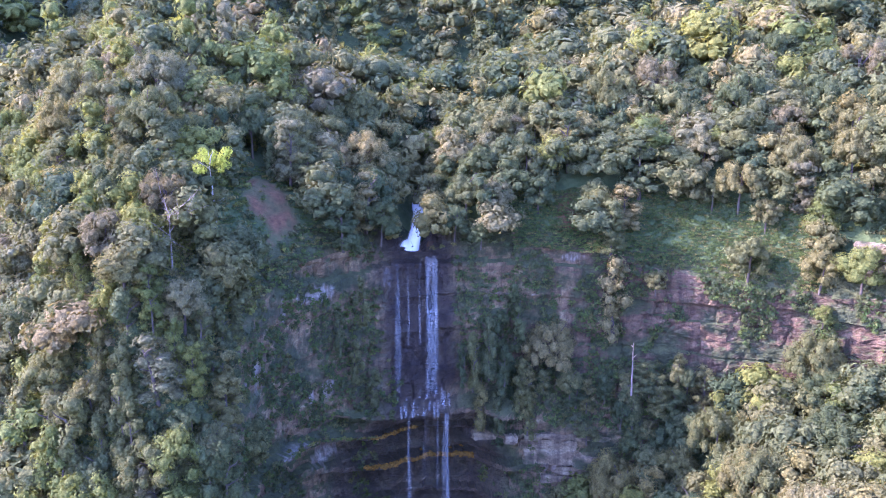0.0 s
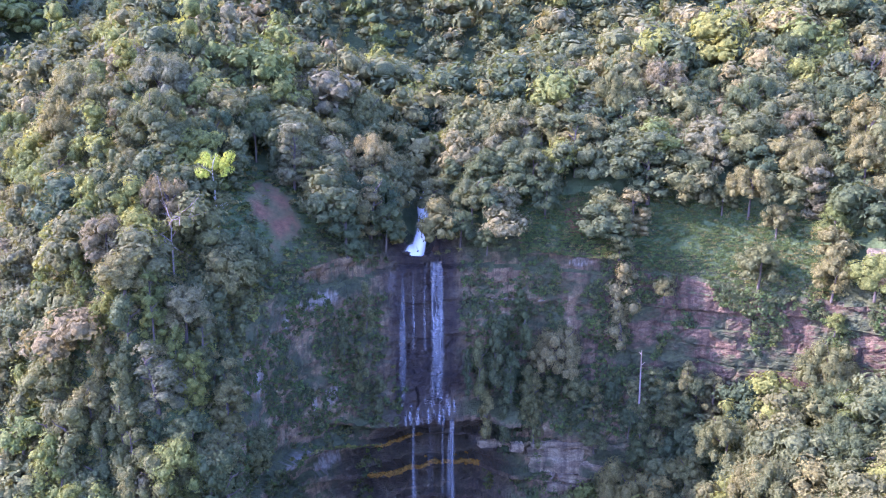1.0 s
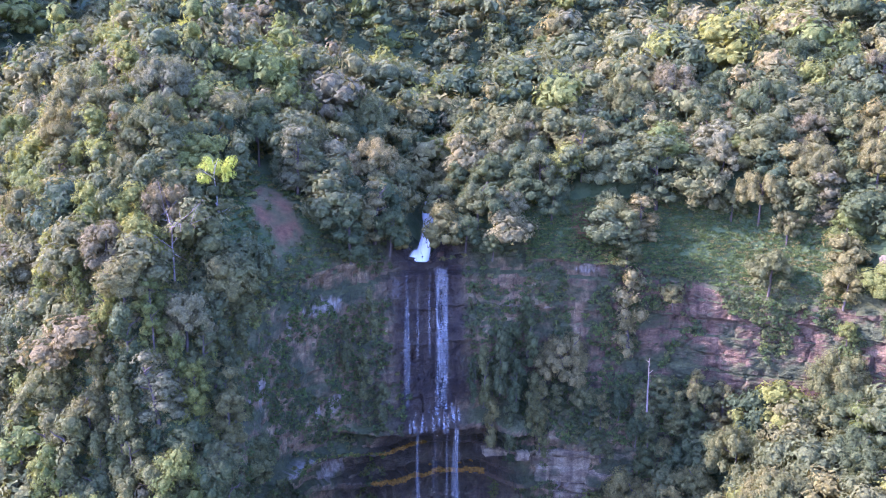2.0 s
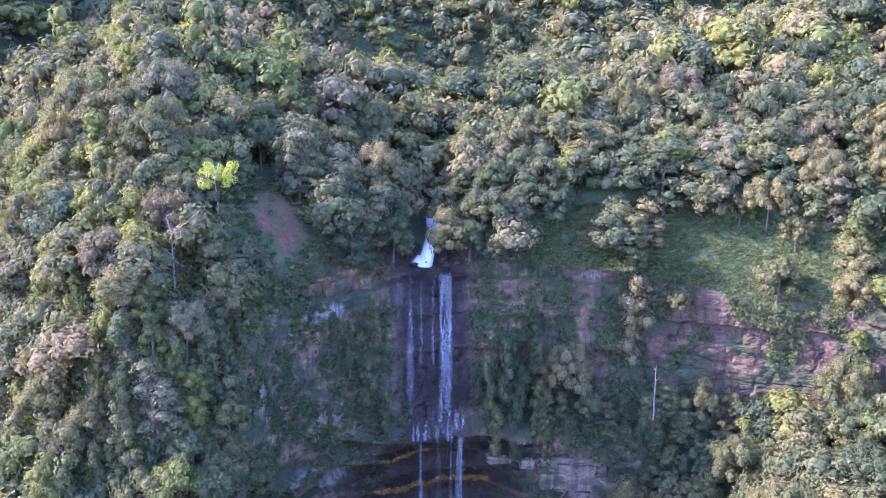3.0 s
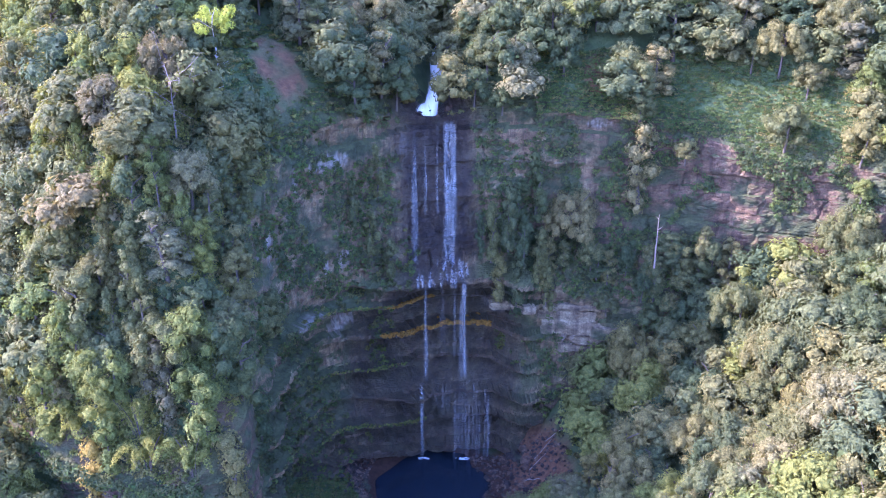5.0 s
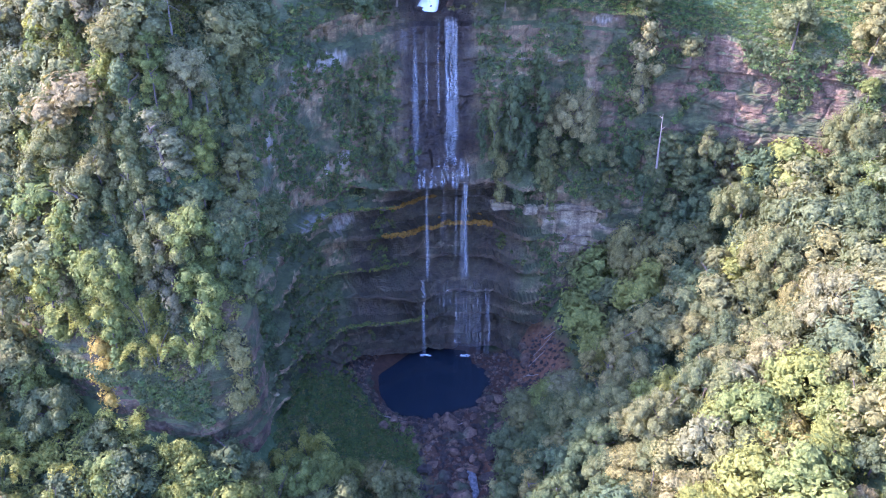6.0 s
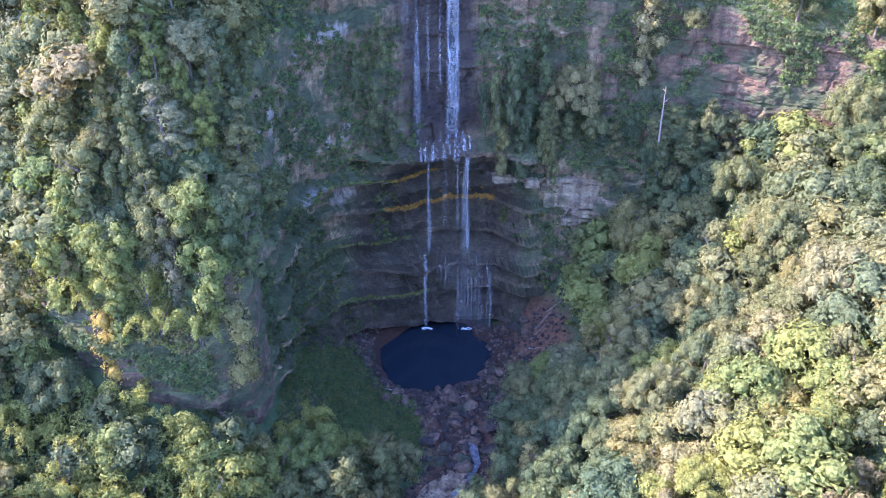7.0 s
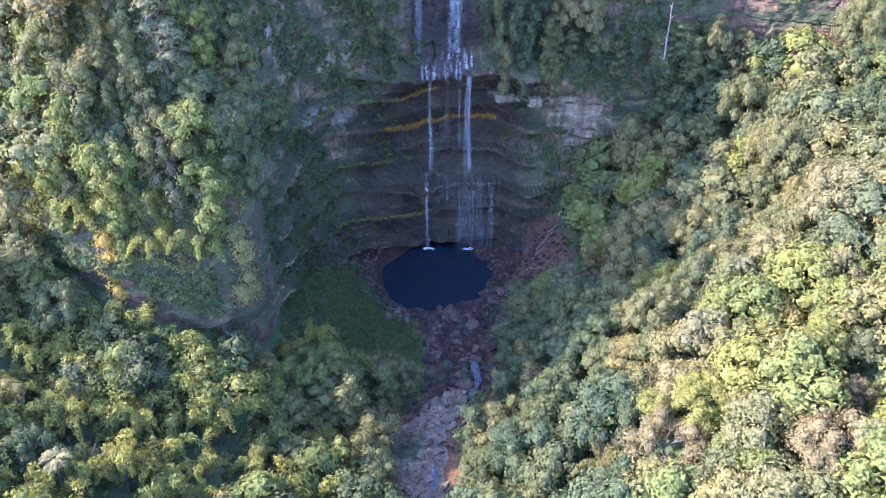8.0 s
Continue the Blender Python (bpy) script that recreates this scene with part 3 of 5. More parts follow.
def crown_round(rng, size, w=9.0, h=9.5, lobes=32):
    d = on_ball(rng, lobes, -0.6)
    c = d * rng.uniform(0.52, 0.86, (lobes, 1)) * (w / 2, w / 2, h / 2)
    r = rng.uniform(0.10, 0.18, lobes) * w * min(1.5, (32 / lobes) ** 0.5)
    return lobed(rng, c, r, size)


def crown_broad(rng, size, w=16.0, h=11.0, lobes=60):
    d = on_ball(rng, lobes, -0.4)
    c = d * rng.uniform(0.55, 0.90, (lobes, 1)) * (w / 2, w / 2, h / 2)
    r = rng.uniform(0.065, 0.125, lobes) * w
    return lobed(rng, c, r, size)


def crown_tall(rng, size, w=6.5, h=12.0, lobes=28):
    z = rng.uniform(-0.5, 0.46, lobes)
    a = rng.uniform(0, 2 * np.pi, lobes)
    rad = rng.uniform(0.1, 0.40, lobes) * w * (1 - 0.8 * np.maximum(z, 0))
    c = np.stack([rad * np.cos(a), rad * np.sin(a), z * h], 1)
    r = rng.uniform(0.13, 0.23, lobes) * w * min(1.5, (26 / lobes) ** 0.5)
    return lobed(rng, c, r, size)


def crown_tiered(rng, size, w=9.0, h=6.0, lobes=18):
    a = rng.uniform(0, 2 * np.pi, lobes)
    rad = np.sqrt(rng.uniform(0.02, 1, lobes)) * w * 0.40
    z = (rng.uniform(-0.5, 0.5, lobes) * h) * (1 - rad / w)
    c = np.stack([rad * np.cos(a), rad * np.sin(a), z], 1)
    r = rng.uniform(0.09, 0.16, lobes) * w
    return lobed(rng, c, r, size, 0.65, -0.5, 0.6)


def crown_draped(rng, size, w=5.5, h=11.0, lobes=20):
    """A trunk smothered in climbers: boughs in hanging curtains."""
    z = np.linspace(-0.5, 0.46, lobes) + rng.normal(0, 0.04, lobes)
    a = rng.uniform(0, 2 * np.pi, lobes)
    rad = rng.uniform(0.05, 0.36, lobes) * w * (1 - 0.5 * np.maximum(z, 0))
    c = np.stack([rad * np.cos(a), rad * np.sin(a), z * h], 1)
    r = rng.uniform(0.12, 0.24, lobes) * w * min(1.5, (20 / lobes) ** 0.5)
    return lobed(rng, c, r, size, 1.2, -0.5)


def crown_bamboo(rng, size, w=8.0, h=10.0, culms=13, leaves=4800):
    """Feathery plumes: culms that rise, arch over and hang at the tip, thick with narrow leaves."""
    pieces = []
    for k in range(culms):
        a = rng.uniform(0, 2 * np.pi)
        lean, tall = rng.uniform(0.12, 0.6) * w, rng.uniform(0.5, 1.2) * h
        t = rng.uniform(0.12, 1, leaves // culms) ** 0.6
        out = lean * t ** 2.2
        p = np.stack([np.cos(a) * (0.4 + out), np.sin(a) * (0.4 + out), tall * (t - 0.62 * t ** 5) - h * 0.5], 1)
        fat = 0.22 + 0.62 * np.sin(np.pi * np.clip(t, 0, 1) ** 1.6)
        off = on_ball(rng, len(t), -0.8) * rng.uniform(0.5, 1.0, (len(t), 1)) ** 0.5
        p += off * (1.0, 1.0, 0.8) * fat[:, None]
        f = off + np.array((0, 0, 0.4))
        pieces.append(sprays(rng, p, f, size, 2.8))
    return join(pieces)


def tube(points, radii, sides=6):
    pts, radii = np.asarray(points, float), np.asarray(radii, float)
    d = np.gradient(pts, axis=0)
    d /= np.linalg.norm(d, axis=1)[:, None] + 1e-9
    ref = np.where(np.abs(d[:, 2:3]) > 0.9, (1.0, 0, 0), (0, 0, 1.0))
    s = np.cross(d, ref)
    s /= np.linalg.norm(s, axis=1)[:, None]
    b = np.cross(d, s)
    a = np.arange(sides) * 2 * np.pi / sides
    ring = s[:, None] * np.cos(a)[None, :, None] + b[:, None] * np.sin(a)[None, :, None]
    v = (pts[:, None] + ring * radii[:, None, None]).reshape(-1, 3)
    i = np.arange(len(pts) - 1)[:, None] * sides
    j = np.arange(sides)[None, :]
    k = (j + 1) % sides
    f = np.stack([i + j, i + k, i + sides + k, i + sides + j], 2).reshape(-1, 4)
    return v, f


def branching(rng, tall, foot, limbs, spread_w, start=0.5, twigs=0):
    """A tapered trunk with limbs, and twigs on them where the tree is bare."""
    t = np.linspace(0, 1, 6)
    bend = np.cumsum(rng.normal(0, 0.02 * tall, (6, 2)), 0)
    stem = np.column_stack([bend * t[:, None], t * tall])
    stem[0, :2] = 0
    pieces = [tube(stem, foot * (1 - 0.72 * t))]
    for k in range(limbs):
        u0 = rng.uniform(start, 0.95)
        base = np.array([np.interp(u0, t, stem[:, i]) for i in range(3)])
        a = rng.uniform(0, 2 * np.pi)
        out = np.array([np.cos(a), np.sin(a), rng.uniform(0.5, 1.1)]) * spread_w * rng.uniform(0.5, 1)
        w = np.linspace(0, 1, 4)[:, None]
        limb = base + out * w + rng.normal(0, 0.05 * spread_w, (4, 3)) * w
        pieces.append(tube(limb, foot * (0.45 - 0.32 * w[:, 0]), 5))
        for q in range(twigs):
            p0 = limb[rng.integers(1, 4)]
            dirn = out * 0.6 + rng.normal(0, 0.45, 3) * spread_w
            w3 = np.linspace(0, 1, 3)[:, None]
            pieces.append(tube(p0 + dirn * 0.75 * w3, foot * (0.2 - 0.15 * w3[:, 0]), 4))
    return join(pieces)


SHAPES = {
    # name: crown builder, crown width, crown height, height of the crown's middle, trunk length, trunk foot radius
    "round": (crown_round, 9.0, 9.5, 5.4, 8.0, 0.32),
    "broad": (crown_broad, 16.0, 11.0, 7.0, 9.0, 0.45),
    "tall": (crown_tall, 6.5, 12.0, 6.9, 11.0, 0.30),
    "tiered": (crown_tiered, 9.0, 6.0, 11.0, 12.5, 0.24),
    "draped": (crown_draped, 5.5, 11.0, 5.6, 9.0, 0.28),
    "bamboo": (crown_bamboo, 8.0, 10.0, 5.2, 0.0, 0.0),
}
TOTAL = {"round": 11.0, "broad": 13.8, "tall": 13.8, "tiered": 14.0, "draped": 11.5, "bamboo": 10.4}
NAMES = {"bamboo": ("bamboo_clump", "bamboo"), "dead": ("dead_tree", "dead tree")}
TINT = {"grey": "grey-green", "deep": "deep green", "olive": "olive green", "fresh": "yellow-green", "lime": "bright lime green", "dry": "dry brownish",
        "pale": "pale olive", "bamboo": "light green", "yellow": "ochre"}
FORM = {"round": "broadleaf tree with a rounded crown", "broad": "broadleaf tree with a wide spreading crown", "tall": "tall narrow forest tree",
        "tiered": "slender tree with bare pale trunk", "draped": "tree smothered in hanging climbers",
        "bamboo": "arching feathery bamboo clump"}
crown_cache, trunk_cache = {}, {}


def crown_mesh(form, variant, species):
    key = (form, variant, species)
    if key not in crown_cache:
        base = crown_cache.get((form, variant))
        if base is None:
            rng = np.random.default_rng(100 * len(form) + variant * 7 + ord(form[0]))
            base = SHAPES[form][0](rng, {"broad": 0.28, "round": 0.26, "tall": 0.26, "tiered": 0.23, "draped": 0.26, "bamboo": 0.155}[form])
            crown_cache[(form, variant)] = base
        crown_cache[key] = mesh_of("crown_" + form, base[0], base[1], LEAF[species], smooth_shade=True)
    return crown_cache[key]


def trunk_mesh(form, variant):
    if (form, variant) not in trunk_cache:
        rng = np.random.default_rng(500 + variant + len(form))
        _, w, h, _, tall, foot = SHAPES[form]
        if form == "bamboo":
            culms = []
            for k in range(9):
                a, r = rng.uniform(0, 2 * np.pi), rng.uniform(0.1, 0.7)
                w0 = np.linspace(0, 1, 5)[:, None]
                v, f = tube(np.array([np.cos(a) * r, np.sin(a) * r, 0]) + np.array([np.cos(a) * 2.0, np.sin(a) * 2.0, 0]) * w0 ** 2 + np.array([0, 0, 7.5]) * w0,
                            0.06 - 0.03 * w0[:, 0], 5)
                culms.append(mesh_of("culm", v, f, BARK, smooth_shade=True))
            trunk_cache[(form, variant)] = culms
        else:
            v, f = branching(rng, tall, foot, 5, w * 0.3, 0.55)
            trunk_cache[(form, variant)] = mesh_of("trunk_" + form, v, f, BARK_PALE if form in ("tiered",) else BARK, smooth_shade=True)
    return trunk_cache[(form, variant)]


plants = []          # places taken, to keep the scattered plants apart


def tree(form, species, x, y, tall, width=None, z=None, variant=None, label="", group=""):
    """One plant of its own, with its foot on the ground (or at z, on a ledge)."""
    variant = len(plants) % 4 if variant is None else variant
    if form == "round" and (width or 0) > 11.5:
        form = "broad"
    base = float(plant_z(x, y)[0]) if z is None else z
    sz = tall / TOTAL[form]
    sx = (width or SHAPES[form][1] * sz) / SHAPES[form][1]
    name, cat = NAMES.get(form, ("tree", "tree"))
    root = new(name)
    root.empty_display_size = 0.5
    spin = (x * 37.7 + y * 91.3) % 360
    if form == "bamboo":
        for me in trunk_mesh(form, variant % 3):
            part("culm", me, root)
    else:
        part("trunk", trunk_mesh(form, variant % 3), root)
    c = part("crown", crown_mesh(form, variant, species), root)
    c.location = (0, 0, SHAPES[form][3])
    root.matrix_world = pose(x, y, base - 0.25, 0, 0, spin) @ Matrix.Diagonal((sx, sx, sz, 1))
    tagged(root, label or TINT[species] + " " + FORM[form], cat, group or ("bamboo clumps in the gorge" if form == "bamboo" else "trees of the forest"))
    plants.append((x, y, base, (width or SHAPES[form][1] * sz) * 0.5))
    return root


# ---------------------------------------------------------------- plants: where they grow
def no_trees(x, y, idx, d):
    """True where rock, water, scree or open grass keeps trees away."""
    xs = stream_x(y)
    bare = (d > -5.0) & (d < 1.2) & (x > -45)
    bare |= (d > -3.0) & (d < 0.6)
    bare |= (d > -5.0) & (d < 0) & (x < -30) & (y < 150)                                # foot of the bluff
    bare |= (d > 0) & (x > -45) & (x < -25) & (y > 172) & (y < 197)                     # below the slip
    bare |= (np.hypot(x + 51.3, y - 157.5) < 5.5)
    bare |= (np.hypot(x - 101, y - 177) < 7.5)                                          # the pale outcrop
    bare |= (d < 0) & (np.abs(x - xs) < 9 + 8 * smooth(140, 165, y)) & (y > 60)
    bare |= (d < 0) & (np.hypot(x - 2, y - 181) < 26)
    bare |= (d < 0) & (x < 0) & (x > -34) & (y > 138)                                   # grassy fan at the foot of the spur
    bare |= (d < 0) & (x > 0) & (x < 34) & (y > 160)                                    # scree
    bare |= (d > 0) & (((x > 46) & (x < 90)) | ((x > 22) & (x < 40))) & (d < 12 + 5 * vnoise(x / 9, y / 9))         # grass above the rim
    bare |= (bare_earth(x, y, d) > 0.3)                              # red earth slip
    bare |= (d > 0) & (np.abs(x - (-4 + 0.10 * (y - 205))) < 5.0) & (y < 232)           # the stream above the lip
    return bare


def scatter(rng, n, x0, x1, y0, y1, gap, taken):
    """Places at least a gap apart in space, away from those already taken."""
    x, y = rng.uniform(x0, x1, n), rng.uniform(y0, y1, n)
    idx, d = nearest(x, y)
    ok = ~no_trees(x, y, idx, d)
    x, y = x[ok], y[ok]
    z = plant_z(x, y)
    cell, out = {}, []

    def near(p, reach):
        k = tuple(int(c // 8) for c in p)
        for a in (-1, 0, 1):
            for b in (-1, 0, 1):
                for c in (-1, 0, 1):
                    for q, r in cell.get((k[0] + a, k[1] + b, k[2] + c), ()):
                        if (p[0] - q[0]) ** 2 + (p[1] - q[1]) ** 2 + (p[2] - q[2]) ** 2 < max(reach, r) ** 2:
                            return True
        return False

    def put(p, r):
        cell.setdefault(tuple(int(c // 8) for c in p), []).append((p, r))

    for tx, ty, tz, tr in taken:
        put((tx, ty, tz), min(7.5, tr * 1.15))
    for p in zip(x, y, z):
        if not near(p, gap):
            put(p, gap)
            out.append(p)
    return out


def species_at(rng, x, y, z):
    """What tends to grow where, with leaf tones shifted in places for light and shade."""
    r = rng.random()
    if y < 150 and x < -20 and z < 50:
        return ("bamboo", "bamboo") if r < 0.70 else ("round", "grey") if r < 0.78 else ("tall", "olive") if r < 0.90 else ("round", "fresh")
    # deep green bank; its dark mix also stands in for shade
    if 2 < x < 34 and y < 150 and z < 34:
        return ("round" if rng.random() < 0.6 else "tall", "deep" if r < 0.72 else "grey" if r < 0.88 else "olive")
    # darker mix further up the right slope
    if x > 42 and 138 < y < 190 and z < 80:
        return ("round" if rng.random() < 0.7 else "tall", "grey" if r < 0.42 else "deep" if r < 0.68 else "olive" if r < 0.92 else "fresh")
    if x > 15 and y < 188 and z < 75:
        forms = "round" if rng.random() < 0.75 else "tall"
        return (forms, "olive" if r < 0.36 else "pale" if r < 0.46 else "fresh" if r < 0.74 else "grey" if r < 0.93 else "dry") if r < 0.95 else ("bamboo", "bamboo")
    # light green spur; the lighter mix also stands in for sunlight
    if x < -30:
        form = "draped" if rng.random() < 0.35 else "round" if rng.random() < 0.7 else "tall"
        return (form, "grey" if r < 0.30 else "deep" if r < 0.36 else "olive" if r < 0.62 else "fresh" if r < 0.84 else "pale" if r < 0.96 else "dry")
    form = "round" if rng.random() < 0.66 else "tall"
    return (form, "grey" if r < 0.38 else "deep" if r < 0.58 else "olive" if r < 0.82 else "pale" if r < 0.89 else "fresh" if r < 0.97 else "dry")


# trees that stand out
tree("round", "fresh", -98.8, 272.2, 21.0, 17.3)
tree("round", "pale", -67.3, 212.2, 21.0, 17.6)
tree("round", "grey", -112.1, 242.4, 18.4, 14.7)
tree("round", "olive", -89.9, 215.2, 20.2, 16.1)
tree("round", "grey", -62.1, 190.0, 19.8, 15.8)
tree("tiered", "lime", -46.6, 177.7, 18.2, 9.1)
tree("round", "dry", -54.8, 167.5, 14.6, 11.7)
tree("tiered", "grey", -46.3, 174.6, 11.6, 7.7)
tree("round", "dry", -64.0, 156.9, 13.1, 10.5)
tree("round", "grey", -50.1, 236.3, 15.3, 12.3)
tree("tall", "pale", -33.4, 199.6, 18.0, 9.5)
tree("round", "olive", -34.3, 227.6, 10.7, 8.6)
tree("round", "pale", -16.0, 215.9, 16.4, 13.2)
tree("round", "grey", -70.9, 317.4, 21.0, 17.9)
tree("round", "deep", -62.3, 280.8, 21.0, 18.5)
tree("round", "olive", -89.1, 204.3, 19.3, 15.5)
tree("round", "deep", -65.0, 233.7, 16.5, 13.2)
tree("round", "dry", -48.5, 279.4, 13.0, 10.4)
tree("round", "deep", -28.4, 264.3, 18.0, 14.4)
tree("round", "grey", -18.2, 235.8, 16.5, 13.2)
tree("round", "grey", -25.5, 221.9, 14.3, 11.4)
tree("tall", "pale", -15.1, 199.7, 16.7, 10.4)
tree("round", "grey", -11.1, 216.1, 14.0, 11.2)
tree("round", "fresh", 0.7, 238.5, 15.3, 12.2)
tree("round", "olive", 1.0, 215.6, 12.7, 10.2)
tree("draped", "fresh", -89.5, 191.1, 13.8, 6.9)
tree("round", "olive", -101.9, 200.0, 11.8, 9.4)
tree("draped", "fresh", -73.0, 170.6, 12.3, 6.1)
tree("draped", "bamboo", -70.3, 168.8, 12.1, 6.0)
tree("draped", "olive", -88.5, 175.8, 18.6, 9.3)
tree("round", "fresh", -102.7, 209.7, 14.9, 11.9)
tree("tall", "grey", -85.9, 190.5, 18.5, 9.7)
tree("round", "deep", -51.9, 201.3, 14.6, 11.7)
tree("round", "deep", -43.9, 207.2, 14.8, 11.9)
tree("round", "olive", -67.0, 181.7, 10.2, 8.2)
tree("tall", "grey", -29.0, 200.4, 16.3, 8.6)
tree("round", "deep", -72.7, 207.4, 14.0, 11.2)
tree("round", "grey", -83.2, 290.7, 20.9, 16.7)
tree("round", "fresh", -86.6, 223.0, 13.7, 10.9)
tree("round", "fresh", -113.7, 228.8, 16.2, 12.9)
tree("round", "grey", -107.5, 232.4, 13.3, 10.6)
tree("round", "deep", -58.3, 221.7, 14.6, 11.7)
tree("round", "deep", -7.4, 234.9, 15.0, 12.0)
tree("tall", "deep", -19.8, 188.2, 17.1, 9.0)
tree("round", "deep", -11.4, 198.7, 13.0, 10.4)
tree("round", "grey", 24.5, 235.9, 16.5, 13.2)
tree("round", "deep", 13.6, 215.6, 13.9, 11.1)
tree("round", "pale", 18.0, 208.0, 12.3, 9.9)
tree("round", "olive", 30.6, 232.7, 13.6, 10.9)
tree("round", "pale", 40.5, 248.6, 13.1, 10.5)
tree("round", "grey", 53.1, 238.2, 21.0, 17.0)
tree("round", "dry", 65.9, 241.4, 21.0, 17.4)
tree("tall", "grey", 55.9, 211.1, 19.9, 13.3)
tree("round", "olive", 64.7, 214.4, 11.8, 9.4)
tree("round", "pale", 71.5, 210.2, 14.3, 11.4)
tree("round", "olive", 78.7, 201.2, 14.5, 13.2)
tree("round", "deep", 86.1, 223.0, 19.3, 15.5)
tree("round", "dry", 93.6, 212.4, 13.5, 10.8)
tree("round", "olive", 106.5, 202.0, 14.6, 11.6)
tree("round", "olive", 102.1, 192.0, 15.2, 12.2)
tree("round", "olive", 91.2, 198.2, 15.3, 12.2)
tree("round", "deep", 106.6, 217.9, 15.4, 12.3)
tree("round", "grey", 44.1, 210.3, 8.9, 7.1)
tree("tall", "pale", 51.1, 205.5, 13.5, 9.0)
tree("round", "fresh", 93.9, 187.3, 11.1, 8.9)
tree("round", "deep", 106.5, 252.7, 18.8, 15.0)
tree("round", "dry", 119.8, 227.7, 19.2, 15.4)
tree("round", "fresh", 8.1, 234.0, 15.0, 12.0)
tree("round", "deep", 7.1, 203.0, 10.9, 8.7)
tree("round", "grey", 26.6, 215.3, 14.0, 11.2)
tree("tall", "grey", 38.3, 219.9, 17.8, 9.4)
tree("round", "deep", 53.3, 227.8, 12.2, 9.8)
tree("round", "grey", 71.2, 224.0, 15.0, 12.0)
tree("round", "deep", 82.5, 241.5, 16.2, 13.0)
tree("round", "pale", 17.2, 224.7, 11.8, 9.5)
tree("round", "grey", 10.2, 208.9, 13.6, 10.9)
tree("round", "deep", 29.0, 208.8, 11.2, 8.9)
tree("round", "olive", 83.6, 195.2, 10.0, 8.0)
tree("round", "olive", 103.9, 185.3, 11.2, 8.9)
tree("round", "deep", 13.7, 200.5, 8.4, 6.7)
tree("round", "grey", 72.9, 203.8, 10.2, 8.1)
tree("tall", "pale", -50.9, 142.4, 14.8, 9.9)
tree("round", "grey", -72.7, 148.7, 14.3, 11.5)
tree("round", "olive", -63.9, 143.8, 10.9, 8.7)
tree("round", "grey", -37.6, 156.2, 12.9, 11.8, z=56.2)
tree("round", "deep", -42.3, 150.1, 7.8, 6.3)
tree("round", "deep", -44.6, 140.6, 10.4, 8.3)
tree("draped", "fresh", -78.9, 160.8, 10.3, 5.2)
tree("draped", "fresh", -68.8, 155.8, 9.8, 4.9)
tree("draped", "bamboo", -70.5, 155.1, 8.2, 4.1)
tree("draped", "fresh", -61.3, 149.7, 9.4, 4.7)
tree("draped", "bamboo", -63.7, 149.1, 9.5, 4.8)
tree("draped", "fresh", -67.0, 151.3, 9.7, 4.8)
tree("draped", "grey", -84.5, 158.8, 14.0, 7.0)
tree("draped", "deep", -57.2, 146.0, 13.9, 7.0)
tree("round", "grey", -83.0, 151.0, 11.9, 9.5)
tree("draped", "grey", -57.0, 143.5, 13.9, 7.0)
tree("draped", "olive", -78.4, 145.2, 18.4, 9.2)
tree("draped", "grey", -66.0, 139.8, 17.5, 8.7)
tree("draped", "fresh", -71.4, 139.6, 16.2, 8.1)
tree("draped", "grey", -57.4, 141.1, 15.5, 7.7)
tree("draped", "deep", -38.1, 140.4, 12.3, 6.2)
tree("draped", "olive", -88.2, 165.3, 18.0, 9.0)
tree("round", "pale", 31.7, 199.4, 19.6, 15.1, z=56.4)
tree("draped", "deep", 17.8, 198.4, 17.9, 8.9, z=59.8)
tree("draped", "deep", 22.6, 199.0, 15.8, 7.9, z=67.7)
tree("draped", "deep", 21.0, 198.9, 20.5, 10.2, z=42.6)
tree("draped", "deep", 31.0, 199.3, 16.4, 8.2, z=45.4)
tree("draped", "deep", 13.9, 198.3, 14.0, 7.0, z=55.5)
tree("draped", "pale", 47.6, 198.0, 18.9, 10.0, z=71.4)
tree("round", "grey", 62.5, 193.8, 14.1, 11.3)
tree("tall", "olive", 69.6, 189.7, 15.3, 8.1)
tree("round", "grey", 67.8, 174.4, 17.9, 14.3)
tree("round", "grey", 70.1, 151.0, 18.4, 14.7)
tree("round", "olive", 48.4, 184.2, 21.0, 17.1)
tree("round", "grey", 88.8, 173.0, 17.9, 14.3)
tree("round", "deep", 89.1, 167.1, 12.7, 14.1)
tree("round", "deep", 84.2, 147.4, 14.1, 11.3)
tree("round", "grey", 77.5, 188.3, 13.4, 10.8)
tree("round", "grey", 60.5, 178.3, 13.4, 10.8)
tree("round", "fresh", 90.8, 175.8, 6.0, 4.8, z=79.7)
tree("round", "fresh", 96.9, 172.0, 14.2, 11.4)
tree("round", "olive", 90.6, 178.5, 12.0, 9.6)
tree("round", "deep", 54.6, 191.5, 14.1, 11.2)
tree("draped", "deep", 46.9, 198.2, 18.7, 9.3, z=43.6)
tree("round", "olive", 57.5, 196.1, 7.4, 6.0, z=81.8)
tree("tall", "grey", 46.6, 199.8, 14.9, 7.9)
tree("round", "olive", 68.1, 153.5, 18.0, 14.4)
tree("round", "pale", 70.2, 127.5, 18.7, 15.0)
tree("round", "grey", 64.6, 150.2, 12.7, 10.1)
tree("round", "deep", 84.7, 155.4, 13.0, 10.4)
tree("round", "deep", 57.2, 158.8, 14.2, 11.4)
tree("round", "olive", 90.1, 171.5, 13.8, 11.1)
tree("round", "grey", -75.9, 126.4, 15.3, 12.2)
tree("draped", "yellow", -65.3, 131.1, 15.8, 7.9)
tree("draped", "fresh", -61.9, 130.5, 12.6, 6.3)
